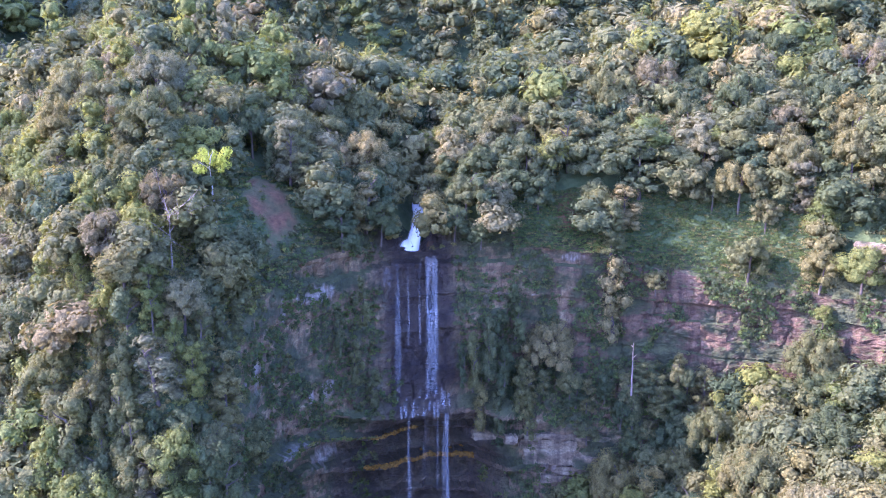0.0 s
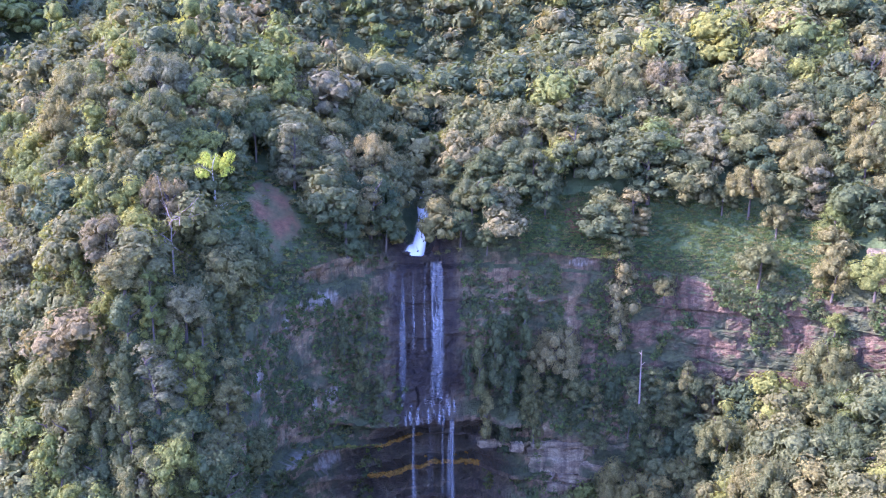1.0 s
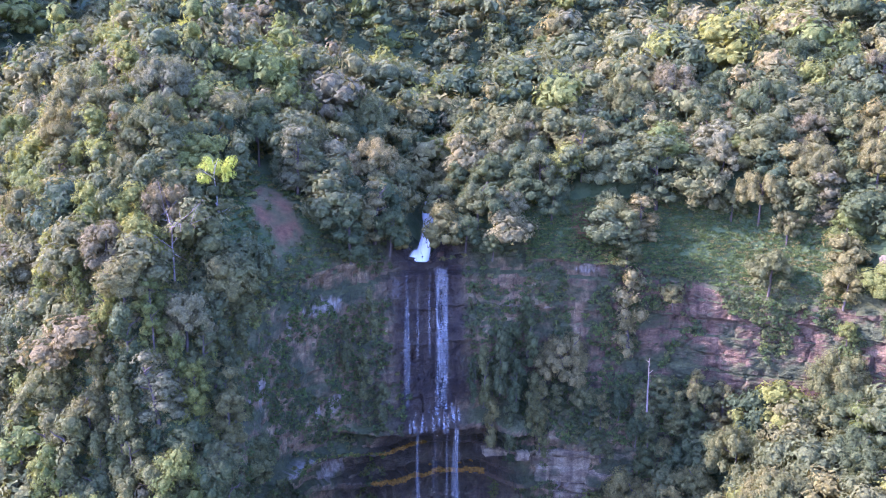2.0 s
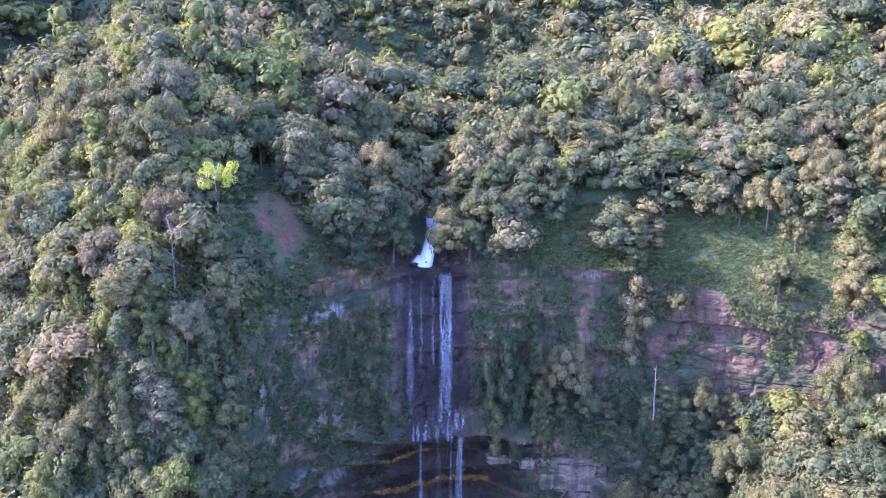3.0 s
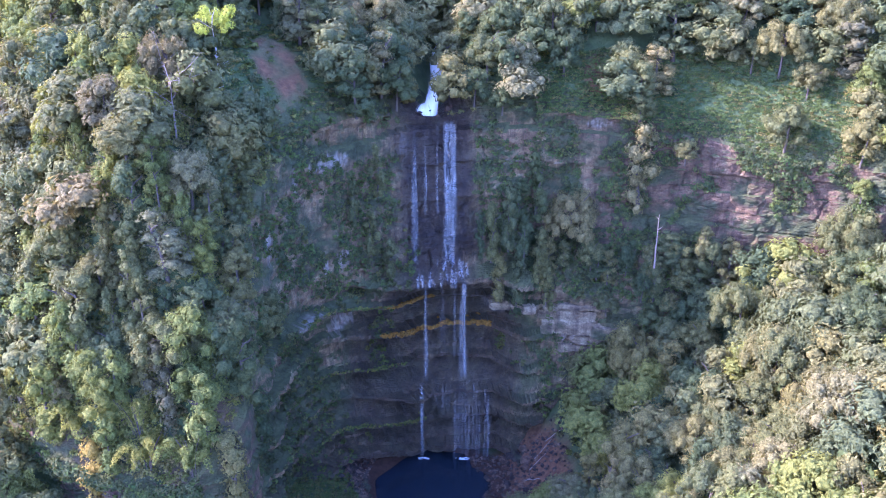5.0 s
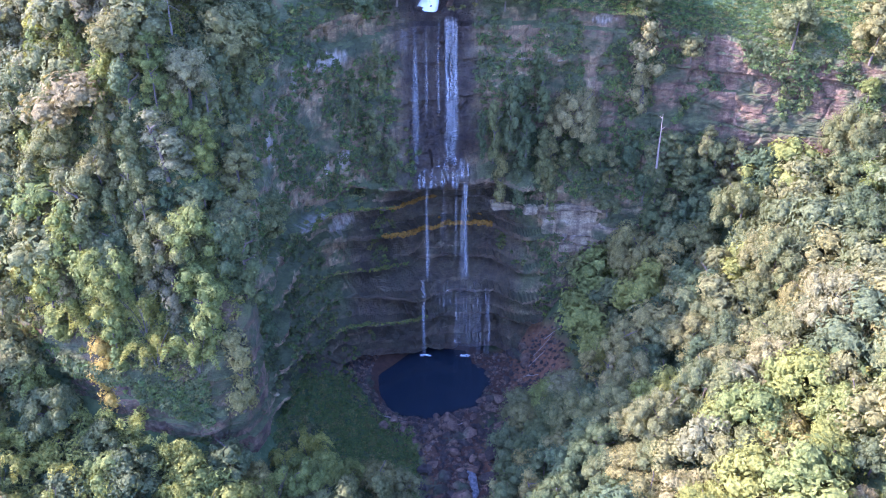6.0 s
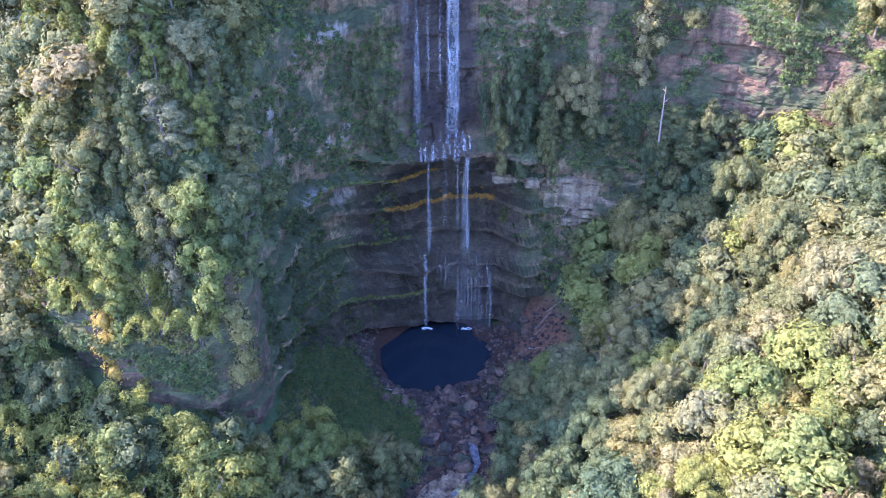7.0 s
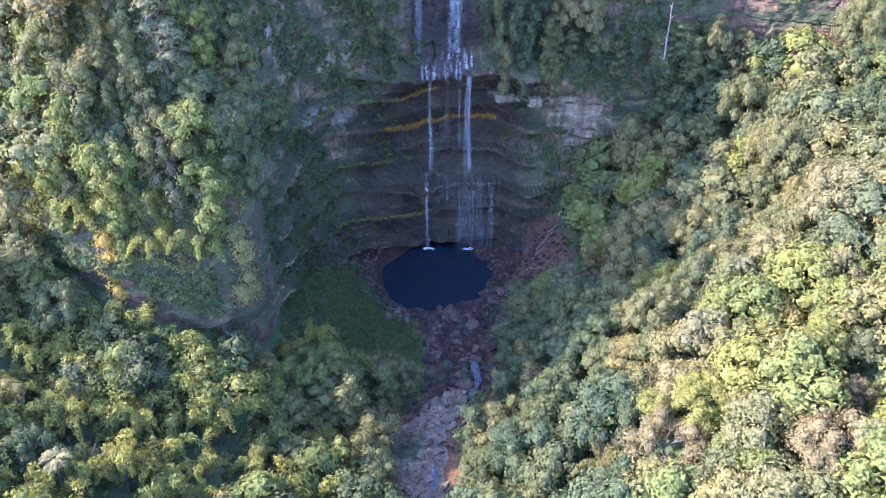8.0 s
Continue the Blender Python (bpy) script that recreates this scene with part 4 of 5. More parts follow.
tree("bamboo", "bamboo", -47.0, 130.7, 14.2, 11.3)
tree("bamboo", "bamboo", -71.4, 109.2, 15.7, 12.5)
tree("bamboo", "bamboo", -45.3, 113.7, 19.8, 11.7)
tree("bamboo", "bamboo", -59.1, 111.3, 13.7, 11.0)
tree("bamboo", "bamboo", -65.3, 98.2, 15.0, 12.0)
tree("bamboo", "bamboo", -59.1, 98.8, 15.9, 12.7)
tree("bamboo", "bamboo", -82.1, 114.1, 11.2, 8.9)
tree("bamboo", "bamboo", -46.4, 103.3, 11.5, 9.2)
tree("round", "grey", -26.0, 125.3, 13.3, 10.7)
tree("round", "fresh", -20.6, 135.8, 8.5, 6.8)
tree("round", "grey", -32.4, 120.9, 11.1, 8.9)
tree("draped", "grey", -20.2, 122.5, 17.9, 9.0)
tree("round", "olive", -38.1, 126.8, 9.1, 7.3)
tree("draped", "bamboo", -20.9, 111.3, 12.7, 6.3)
tree("draped", "olive", -40.1, 131.8, 18.6, 9.3, z=31.0)
tree("bamboo", "bamboo", -37.8, 107.9, 10.7, 8.6)
tree("round", "deep", -30.5, 111.5, 10.8, 8.7)
tree("round", "deep", -74.2, 99.0, 11.4, 9.1)
tree("round", "grey", -37.6, 154.4, 13.1, 10.4, z=55.5)
tree("draped", "deep", -40.7, 136.6, 14.6, 7.3)
tree("draped", "fresh", -60.1, 134.5, 16.7, 8.3)
tree("draped", "fresh", -69.4, 138.5, 17.1, 8.5)
tree("bamboo", "yellow", -83.6, 144.7, 12.6, 10.0)
tree("draped", "fresh", -74.6, 135.8, 17.6, 8.8)
tree("draped", "bamboo", -43.8, 132.1, 17.6, 8.8)
tree("draped", "dry", -51.9, 135.1, 15.0, 7.5)
tree("draped", "deep", -38.1, 137.8, 16.3, 8.2)
tree("draped", "deep", -37.7, 146.1, 16.3, 8.2, z=35.5)
tree("draped", "olive", -85.1, 136.9, 18.3, 9.1)
tree("draped", "grey", -55.6, 139.6, 13.4, 6.7)
tree("draped", "olive", -70.6, 142.2, 15.6, 7.8)
tree("draped", "fresh", -62.6, 133.2, 15.3, 7.7)
tree("round", "grey", 34.7, 135.2, 16.2, 16.2)
tree("round", "grey", 44.4, 124.3, 8.6, 6.8)
tree("round", "pale", 50.8, 132.1, 10.8, 8.6)
tree("round", "grey", 39.3, 118.2, 11.2, 8.9)
tree("round", "fresh", 49.6, 119.9, 10.2, 8.1)
tree("round", "grey", 52.1, 110.0, 11.5, 9.2)
tree("round", "yellow", 57.7, 111.3, 9.9, 9.9)
tree("round", "fresh", 64.9, 107.8, 13.0, 10.4)
tree("round", "pale", 59.0, 125.2, 12.1, 9.7)
tree("round", "fresh", 61.3, 102.3, 12.7, 10.2)
tree("round", "dry", 37.2, 96.4, 13.5, 15.0)
tree("round", "dry", 57.5, 84.0, 12.1, 15.2)
tree("bamboo", "olive", 28.0, 101.1, 12.6, 10.0)
tree("round", "fresh", 44.3, 102.4, 11.2, 12.5)
tree("round", "fresh", 48.7, 85.0, 12.0, 9.6)
# bank trees in deep leaves, darker to carry the shade as well
tree("round", "deep", 22.4, 119.4, 13.5, 10.8)
tree("round", "deep", 17.6, 120.4, 10.8, 8.7)
tree("round", "deep", 12.6, 111.1, 14.4, 11.5)
tree("tall", "deep", 22.8, 106.8, 11.2, 8.9)
tree("round", "olive", 35.7, 111.8, 11.9, 9.5)
tree("round", "olive", 54.9, 92.4, 10.7, 8.6)
tree("round", "dry", 62.9, 93.2, 7.4, 6.0)
tree("round", "deep", 6.8, 111.6, 10.8, 8.7)
tree("round", "grey", 66.4, 99.1, 9.3, 7.4)
tree("round", "pale", 49.5, 99.4, 8.6, 6.9)
tree("round", "fresh", 46.2, 92.6, 9.2, 7.4)

# climber-hung trees on the ledges beside the upper fall; grey and olive leaves imitate haze
for x, z, tall, w in ((11.5, 58, 15, 5.0), (15.5, 61, 17, 5.2), (19.5, 57, 14, 5.5), (23.5, 52, 13, 5.0), (13.5, 47, 13, 5.0), (18.0, 46, 13, 5.5), (25.5, 46, 13, 5.0), (8.8, 60, 10, 3.6), (-13.0, 56, 10, 4.5), (-17.5, 62, 12, 5.0), (-21.0, 70, 12, 4.5), (-15.5, 78, 11, 4.5)):
    tree("draped", ("deep", "grey", "olive")[int(z) % 3] if x > 0 else "grey", x, 192.5 if x > 0 else 188.0 + 0.25 * (x + 13), tall, w, z=z)

# small trees on the green shelf above the pale beds
shelf_rng = np.random.default_rng(9)
for k in range(26):
    x = shelf_rng.uniform(24, 68)
    z = shelf_rng.uniform(46, 60) + max(0, x - 50) * 0.3
    tree(("draped", "tall", "round")[k % 3], ("deep", "grey", "olive", "grey")[k % 4], x, 194.5 - 0.006 * max(0, x - 35) ** 2 - (60 - z) * 0.22, shelf_rng.uniform(6, 11), shelf_rng.uniform(4.0, 7.0), z=z - 3)

rng = np.random.default_rng(11)
spots = scatter(rng, 64000, -124, 124, 68, 236, 5.2, plants)
spots.sort(key=lambda p: abs(p[0]) * 0.5 + abs(p[1] - 140))
loose = []
single = max(0, 330 - len(plants))
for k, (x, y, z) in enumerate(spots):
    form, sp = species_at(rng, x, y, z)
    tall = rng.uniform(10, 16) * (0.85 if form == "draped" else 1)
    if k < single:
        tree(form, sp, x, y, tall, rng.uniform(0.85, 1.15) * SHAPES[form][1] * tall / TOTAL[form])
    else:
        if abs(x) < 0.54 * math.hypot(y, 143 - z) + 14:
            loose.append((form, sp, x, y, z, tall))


def woods(name, places, size, boughs, label, seed):
    """Forest too far or too thick to count, in one mesh: crowns of leaf sprays on thin trunks."""
    rng = np.random.default_rng(seed)
    pool, names = {}, list(LEAF)
    V, F, mats, tones, total = [], [], [], [], 0
    for form, sp, x, y, z, tall in places:
        v = int(rng.integers(0, 5))
        if (form, v) not in pool:
            pool[(form, v)] = SHAPES[form][0](np.random.default_rng(v + len(form) * 10), *((size * 0.55, 8.0, 10.0, 11, 1700) if form == "bamboo" else (size, SHAPES[form][1], SHAPES[form][2], boughs)))
        pv, pf = pool[(form, v)]
        s = tall / TOTAL[form]
        wide = s * rng.uniform(0.85, 1.25)
        a = rng.uniform(0, 2 * np.pi)
        p = (pv + (0, 0, SHAPES[form][3])) * (wide, wide, s)
        V.append(np.stack([p[:, 0] * np.cos(a) - p[:, 1] * np.sin(a) + x, p[:, 0] * np.sin(a) + p[:, 1] * np.cos(a) + y, p[:, 2] + z - 0.3], 1))
        F.append(pf + total)
        total += len(pv)
        mats.append(np.full(len(pf), names.index(sp)))
        tones.append(np.full(len(pv), rng.random()))
    ob = new(name, mesh_of(name, np.concatenate(V), np.concatenate(F), [LEAF[n] for n in names], np.concatenate(mats), np.concatenate(tones), True))
    return tagged(ob, label, "forest", kind="stuff")


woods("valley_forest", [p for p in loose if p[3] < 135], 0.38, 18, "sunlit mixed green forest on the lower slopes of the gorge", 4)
woods("forest", [p for p in loose if p[3] >= 135], 0.46, 15, "dense mixed green forest covering the slopes above the gorge", 5)

far_places, mid_places = [], []
rng = np.random.default_rng(23)
for y in np.arange(234, 450, 6.2):
    step = 6.3 + (y - 234) * 0.010
    half = 40 + (y + 10) * 0.53
    for x in np.arange(-half, half, step):
        px, py = x + rng.uniform(-0.45, 0.45) * step, y + rng.uniform(-3.0, 3.0)
        (mid_places if y < 335 else far_places).append((px, py))
for x, y in [(sx * rng.uniform(118, 190), rng.uniform(100, 240)) for sx in (-1, 1) for _ in range(90)]:
    mid_places.append((x, y))
for name, places, size, boughs, seed in (("forest_beyond", mid_places, 0.64, 10, 7), ("far_forest", far_places, 1.0, 7, 8)):
    P = np.array(places)
    zz = plant_z(P[:, 0], P[:, 1])
    rows = []
    for (x, y), z in zip(places, zz):
        form, sp = species_at(rng, x, y + 60, z + 60)
        if x > 70 and y > 236 and rng.random() < 0.45:
            sp = "fresh" if rng.random() < 0.5 else "pale"
        form = "round" if form in ("bamboo", "tiered") else form
        rows.append((form, sp, x, y, z, rng.choice([rng.uniform(9, 14), rng.uniform(13, 22)])))
    woods(name, rows, size, boughs, "grey-green forest on the hills behind the waterfall", seed)


def clumps(name, xyz, normal, leaves, radius, size, species, label, category, seed, squash=0.7):
    """Low growth: a small tuft of leaf sprays at each place."""
    rng = np.random.default_rng(seed)
    xyz, normal = np.asarray(xyz, float), np.asarray(normal, float)
    n = len(xyz)
    at = np.repeat(xyz, leaves, 0)
    face = on_ball(rng, n * leaves, 0.0)
    nr = np.repeat(normal, leaves, 0)
    face = face + nr * 0.8
    face /= np.linalg.norm(face, axis=1)[:, None]
    rad = np.repeat(radius * rng.uniform(0.5, 1.3, n), leaves)[:, None]
    at = at + face * rad * rng.uniform(0.5, 1.0, (n * leaves, 1)) * (1, 1, squash)
    v, f = sprays(rng, at, face, size)
    pick = np.repeat(rng.integers(0, len(species), n), leaves)
    tone = np.repeat(rng.random(n), leaves * 3)
    ob = new(name, mesh_of(name, v, f, [LEAF[s] for s in species], pick, tone))
    return tagged(ob, label, category, kind="stuff")


# bushes under and between the trees, grass where it is open
rng = np.random.default_rng(31)
bx, by = rng.uniform(-112, 112, 30000), rng.uniform(88, 228, 30000)
_, bd = nearest(bx, by)
rock = ((bd > -2.5) & (bd < 0.3)) | ((bd < 0) & (np.abs(bx - stream_x(by)) < 5.0 + 9 * smooth(134, 150, by))) | ((bd < 0) & (np.hypot(bx - 2, by - 181) < 24))
rock |= (bd < 0) & (bx > 0) & (bx < 30) & (by > 164)
rock |= (bd > 0) & (np.abs(bx - (-4 + 0.10 * (by - 205))) < 5.0) & (by < 240)
slip = bare_earth(bx, by, bd) > 0.35
open_grass = ((bd > 0) & (bx > 22) & (bx < 90) & (bd < 12)) | ((bd < 0) & (bx < 0) & (bx > -36) & (by > 136))
keep = ~rock & ~open_grass & ~slip
steep = (bd > 0) & (bx < -34) & (by < 175)
keep &= steep | (rng.random(len(bx)) < 0.34)
foot_of_bluff = ~rock & (bd < -1.0) & (bd > -16) & (bx < -26) & (by < 150)
bx1, by1 = np.concatenate([bx[keep][:4400], bx[foot_of_bluff][:900]]), np.concatenate([by[keep][:4400], by[foot_of_bluff][:900]])
clumps("undergrowth", np.stack([bx1, by1, plant_z(bx1, by1)], 1), np.tile((0, 0, 1.0), (len(bx1), 1)), 26, 1.7, 0.60, ["deep", "olive", "grey", "fresh"],
       "low green bushes and saplings on the forest floor", "bushes", 3)
sx1, sy1 = rng.uniform(-112, -36, 9000), rng.uniform(130, 172, 9000)
_, sd = nearest(sx1, sy1)
keep = (sd > 0.5) & (sd < 30)
sx1, sy1 = sx1[keep][:3400], sy1[keep][:3400]
# mostly fresh and pale leaves, lightened in place of sun on the spur
clumps("creepers", np.stack([sx1, sy1, plant_z(sx1, sy1)], 1), np.tile((0, -0.7, 0.6), (len(sx1), 1)), 28, 1.5, 0.38, ["olive", "fresh", "fresh", "pale"],
       "tangled green creepers over the steep spur", "creepers", 5, 1.1)
gx2, gy2 = rng.uniform(22, 92, 26000), rng.uniform(150, 222, 26000)
_, gd2 = nearest(gx2, gy2)
rim_grass = (gd2 > 0.2) & (gd2 < 14)
fx2, fy2 = rng.uniform(-37, -6, 9000), rng.uniform(136, 178, 9000)
_, fd2 = nearest(fx2, fy2)
fan = (fd2 < -0.6) & (np.hypot(fx2 + 4.6, fy2 - 180.5) > 19.5) & (fx2 < stream_x(fy2) - 9.0)
sx2, sy2 = rng.uniform(-52, -20, 1500), rng.uniform(168, 204, 1500)
_, sd2 = nearest(sx2, sy2)
scant = (sd2 > 0.3) & (bare_earth(sx2, sy2, sd2) < 0.25)
sx2, sy2 = sx2[scant], sy2[scant]
bx1, by1 = np.concatenate([fx2[fan][:3000], gx2[rim_grass][:4200], sx2]), np.concatenate([fy2[fan][:3000], gy2[rim_grass][:4200], sy2])
clumps("grass", np.stack([bx1, by1, plant_z(bx1, by1)], 1), np.tile((0, 0, 1.0), (len(bx1), 1)), 26, 1.2, 0.25, ["grass", "grass", "grass", "olive"],
       "rough green grass and ferns on the open slopes", "grass", 4, 0.5)

# climbers and ferns on the rock
rng = np.random.default_rng(37)
face_row = np.tile(np.arange(NR + NC - 1), len(cols) - 1)
face_col = np.repeat(cols[:-1], NR + NC - 1)
pick = rng.permutation(np.where(face_row < NR)[0])[:26000]
cx, cy, cz = mid[pick].T
bias = np.full(len(pick), -0.02)
bias[(cx < -8) & (cy > 140)] = 0.16
bias[(cx < -8) & (cx > -24) & (cy > 170) & (cz > 52) & (cz < 84)] = 0.30
bias[(cx > 8) & (cx < 34) & (cz > 46) & (cz < 86)] = 0.30
bias[(cx > 34) & (cz > 64)] = -0.06
bias[(cx > 14) & (cx < 66) & (cz > 46) & (cz < 63)] = 0.32
bias[(cx > 11) & (cx < 50) & (cz > 35) & (cz < 47)] = -0.5
bias[(np.abs(cx) < 30) & (cz < 50) & (cy > 160)] = -0.26
bias[(cy < 142) & (cx < -20)] = -0.05
bias[(cy < 142) & (cx < -20) & (cz > FOOT_S[face_col[pick]] + 5.5)] = 0.42
bias[(cx > -47) & (cx < 0) & (cy < 152) & (cy > 142)] = 0.22
bias -= 0.3 * wet_dark_v[F[pick, 0]] * (np.abs(cx) < 14)
bias[(cx > -46) & (cx < -35) & (cy < 143)] = -0.6                      # the bare corner of the bluff
show = fbm(S[face_col[pick]] / 9, cz / 11, 3.0) + bias > 0.05
pick = pick[show][:7000]
clumps("climbers", mid[pick], np.column_stack([INTO[face_col[pick]], np.full(len(pick), 0.35)]), 20, 1.15, 0.42, ["deep", "grass", "deep", "grey"],
       "dark green climbers, ferns and moss hanging on the cliff", "climbers", 6, 1.2)

# ---------------------------------------------------------------- pool, stream and falls
def disc(name, cx, cy, rx, ry, z, mat, wob=0.1, rings=10, seed=0):
    a = np.linspace(0, 2 * np.pi, 72, endpoint=False)
    rr = 1 + wob * fbm(np.cos(a) * 1.5 + seed, np.sin(a) * 1.5)
    r = np.linspace(0.0005, 1, rings)
    v = np.stack([cx + rx * r[:, None] * (rr * np.cos(a))[None], cy + ry * r[:, None] * (rr * np.sin(a))[None], np.full((rings, 72), z)], 2).reshape(-1, 3)
    i, j = np.arange(rings - 1)[:, None] * 72, np.arange(72)[None]
    k = (j + 1) % 72
    f = np.stack([i + j, i + k, i + 72 + k, i + 72 + j], 2).reshape(-1, 4)
    return mesh_of(name, v, f, mat, smooth_shade=True)


tagged(new("pool_water", disc("pool_water", -4.6, 180.5, 18.5, 19, -0.25, WATER, 0.05)), "dark still plunge pool at the foot of the falls", "water", kind="structure")


BOWL = np.where((np.abs(LINE[:, 0]) < 22) & (LINE[:, 1] > 180))[0]


def rock_y(x, z):
    """How near the rock face comes at that place of the bowl's back wall."""
    x, z = np.broadcast_arrays(np.asarray(x, float), np.asarray(z, float))
    i = BOWL[np.abs(LINE[BOWL, 0][None, :] - x.ravel()[:, None]).argmin(1)].reshape(x.shape)
    return LINE[i, 1] - ledges(S[i], z, i)


def curtain(rng, x0, x1, y, z0, z1, bulge, nx, swing=0.3, fray=0.5):
    """A thin sheet of falling water that spreads and wavers on its way down."""
    nz = 26
    t = np.linspace(0, 1, nz)
    xs = np.linspace(x0, x1, nx)
    mid_x = (x0 + x1) / 2
    X = mid_x + (xs - mid_x)[:, None] * (1 + fray * t)[None, :] + swing * vnoise(xs[:, None] * 2, t[None, :] * 3 + 3)
    Y = y - bulge * np.sqrt(t)[None, :] - 0.25 * vnoise(xs[:, None] * 3, t[None, :] * 5)
    Zz = z0 + (z1 - z0) * t[None, :] + 0 * X
    if y < 210:
        rock = np.minimum.accumulate(rock_y(X, Zz), axis=1) - 0.45
        Y = np.minimum(Y, rock)
    across = 1 - np.abs(np.linspace(-1, 1, nx))[:, None] ** 1.5
    return np.stack([X, Y, Zz], 2).reshape(-1, 3), grid_faces(nx, nz), across * (smooth(0, 0.05, t) * smooth(1.0, 0.9, t))[None, :]


def threads(rng, x0, x1, y, z0, z1, bulge, n, swing=0.3, fray=0.3, width=0.3):
    """One strand: many narrow ribbons of water that part and meet again, some of which start or end on the way."""
    out = []
    for k in range(n):
        x = rng.uniform(x0, x1)
        w = width * rng.uniform(0.5, 1.7)
        top = z0 - (z0 - z1) * max(0.0, rng.uniform(-0.5, 0.35))
        low = z1 + (z0 - z1) * max(0.0, rng.uniform(-0.5, 0.25))
        out.append(curtain(rng, x - w, x + w, y - rng.uniform(0, 0.5), top, low, bulge, 5, swing, fray + rng.uniform(0, 0.5)))
    return out


def strands(pieces, label, mat=None):
    """Each ribbon of water a part of its own."""
    for piece in pieces:
        fall_part("strand", [piece], mat or FALL_THICK, fall, label)


def water_mesh(name, pieces, mat):
    """Sheets of water, full in the middle and thin at their edges."""
    v, f = join([q[:2] for q in pieces])
    me = mesh_of(name, v, f, mat, smooth_shade=True)
    veil = np.concatenate([np.ravel(q[2]) if len(q) > 2 else np.ones(len(q[0])) for q in pieces])
    me.attributes.new("veil", "FLOAT", "POINT").data.foreach_set("value", veil.astype(np.float32))
    return me


def fall_part(name, pieces, mat, parent, label=""):
    return part(name, water_mesh(name, pieces, mat), parent, label)


rng = np.random.default_rng(41)
fall = new("waterfall")
tagged(fall, "white waterfall dropping in tiers over a dark wet cliff", "waterfall")
WHITE, THIN = "broad white strand of falling water", "thin white strand of falling water"
strands(threads(rng, -0.2, 2.6, 202.4, 91.2, 56.0, 2.6, 20, 0.3, 0.3, 0.32), WHITE)
strands(threads(rng, -7.7, -6.9, 202.2, 91.0, 56.0, 2.2, 6, 0.3, 0.4, 0.30), THIN, FALL_MID)
for x0 in (-5.2, -2.2):
    fall_part("drip", threads(rng, x0, x0 + 0.8, 202.6, 90.0, 68.0, 1.4, 3, 0.2, 0.1, 0.2), FALL_MID, fall)
for k in range(17):
    x = -7.4 + k * 0.8 + rng.uniform(-0.3, 0.3)
    top = 58.0 - rng.uniform(0, 4.0)
    fall_part("rivulet", threads(rng, x - 0.3, x + 0.3, 198.0 - rng.uniform(0, 2), top, max(51.0, top - rng.uniform(1, 5)), 2.6, 3, 0.12, 0.5, 0.22), FOAM, fall)
strands(threads(rng, 3.9, 5.4, 195.2, 52.8, 24.0, 0.8, 15, 0.3, 0.2, 0.28), THIN)
strands(threads(rng, -5.8, -4.5, 195.2, 52.5, 24.0, 0.8, 9, 0.3, 0.5, 0.26), THIN, FALL_MID)
for x0 in (-1.0, 2.0):
    fall_part("drip", threads(rng, x0, x0 + 0.9, 195.6, 52.0, 30.0, 0.5, 3, 0.2, 0.1, 0.18), FALL_MID, fall)
for k in range(10):
    x = 3.0 + k * 0.95 + rng.uniform(-0.3, 0.3)
    fall_part("rivulet", threads(rng, x - 0.2, x + 0.2, 193.6 - 0.03 * k, 24.8 - 0.045 * k * k, 0.0, 1.6, 3, 0.3, rng.uniform(0.3, 1.0), 0.15), FALL_THICK, fall)
for k in range(5):
    x = -2.6 + k * 1.0
    fall_part("rivulet", threads(rng, x - 0.2, x + 0.2, 193.6, 23.5, rng.uniform(9, 17), 1.0, 3, 0.2, 0.3, 0.12), FALL_MID, fall)
strands(threads(rng, -6.3, -5.5, 193.6, 24.0, 0.0, 1.6, 9, 0.25, 0.5, 0.2), THIN)


def chute():
    """White water down the steep channel above the lip, broken over its steps."""
    t = np.linspace(0, 1, 30)
    ys = 237 - 32 * t
    xs = -4 + 0.10 * (ys - 205) - 0.9 * np.sin(t * 7)
    u = np.linspace(-1, 1, 9)
    half = 0.9 + 1.7 * t + 0.5 * vnoise(t * 6, 0 * t)
    X = xs[:, None] + u[None] * half[:, None]
    Y = ys[:, None] + 0.8 * vnoise(X * 1.3, t[:, None] * 9)
    Zc = plant_z(X, Y).reshape(X.shape) + 1.2 + 0.5 * vnoise(X * 1.1, t[:, None] * 10, 3)
    return np.stack([X, Y, Zc], 2).reshape(-1, 3), grid_faces(30, 9), (1 - np.abs(u[None, :]) ** 3) * np.ones((30, 1))


fall_part("chute", [chute()], CHUTE, fall, "white water rushing down the chute above the lip")


def splash():
    """Foam where the water strikes the pool, each fleck a part."""
    rng = np.random.default_rng(47)
    for k in range(40):
        x = rng.choice([rng.normal(-5.8, 0.7), rng.uniform(3.0, 12.5), rng.uniform(3.0, 12.5)])
        y = min(float(rock_y(x, 1.0)) - 0.8, 192.2) - abs(rng.normal(0, 0.5))
        a = np.arange(8) * np.pi / 4
        r = rng.uniform(0.12, 0.42) * rng.uniform(0.8, 1.2, 8)
        v = np.concatenate([[(x, y, -0.08)], np.stack([x + r * 1.7 * np.cos(a), y + r * np.sin(a), np.full(8, -0.2)], 1)])
        f = np.array([(0, q + 1, (q + 1) % 8 + 1) for q in range(8)])
        fall_part("foam", [(v, f, np.array([1.0] + [0.2] * 8))], CHUTE, fall, "white foam on the pool")


splash()

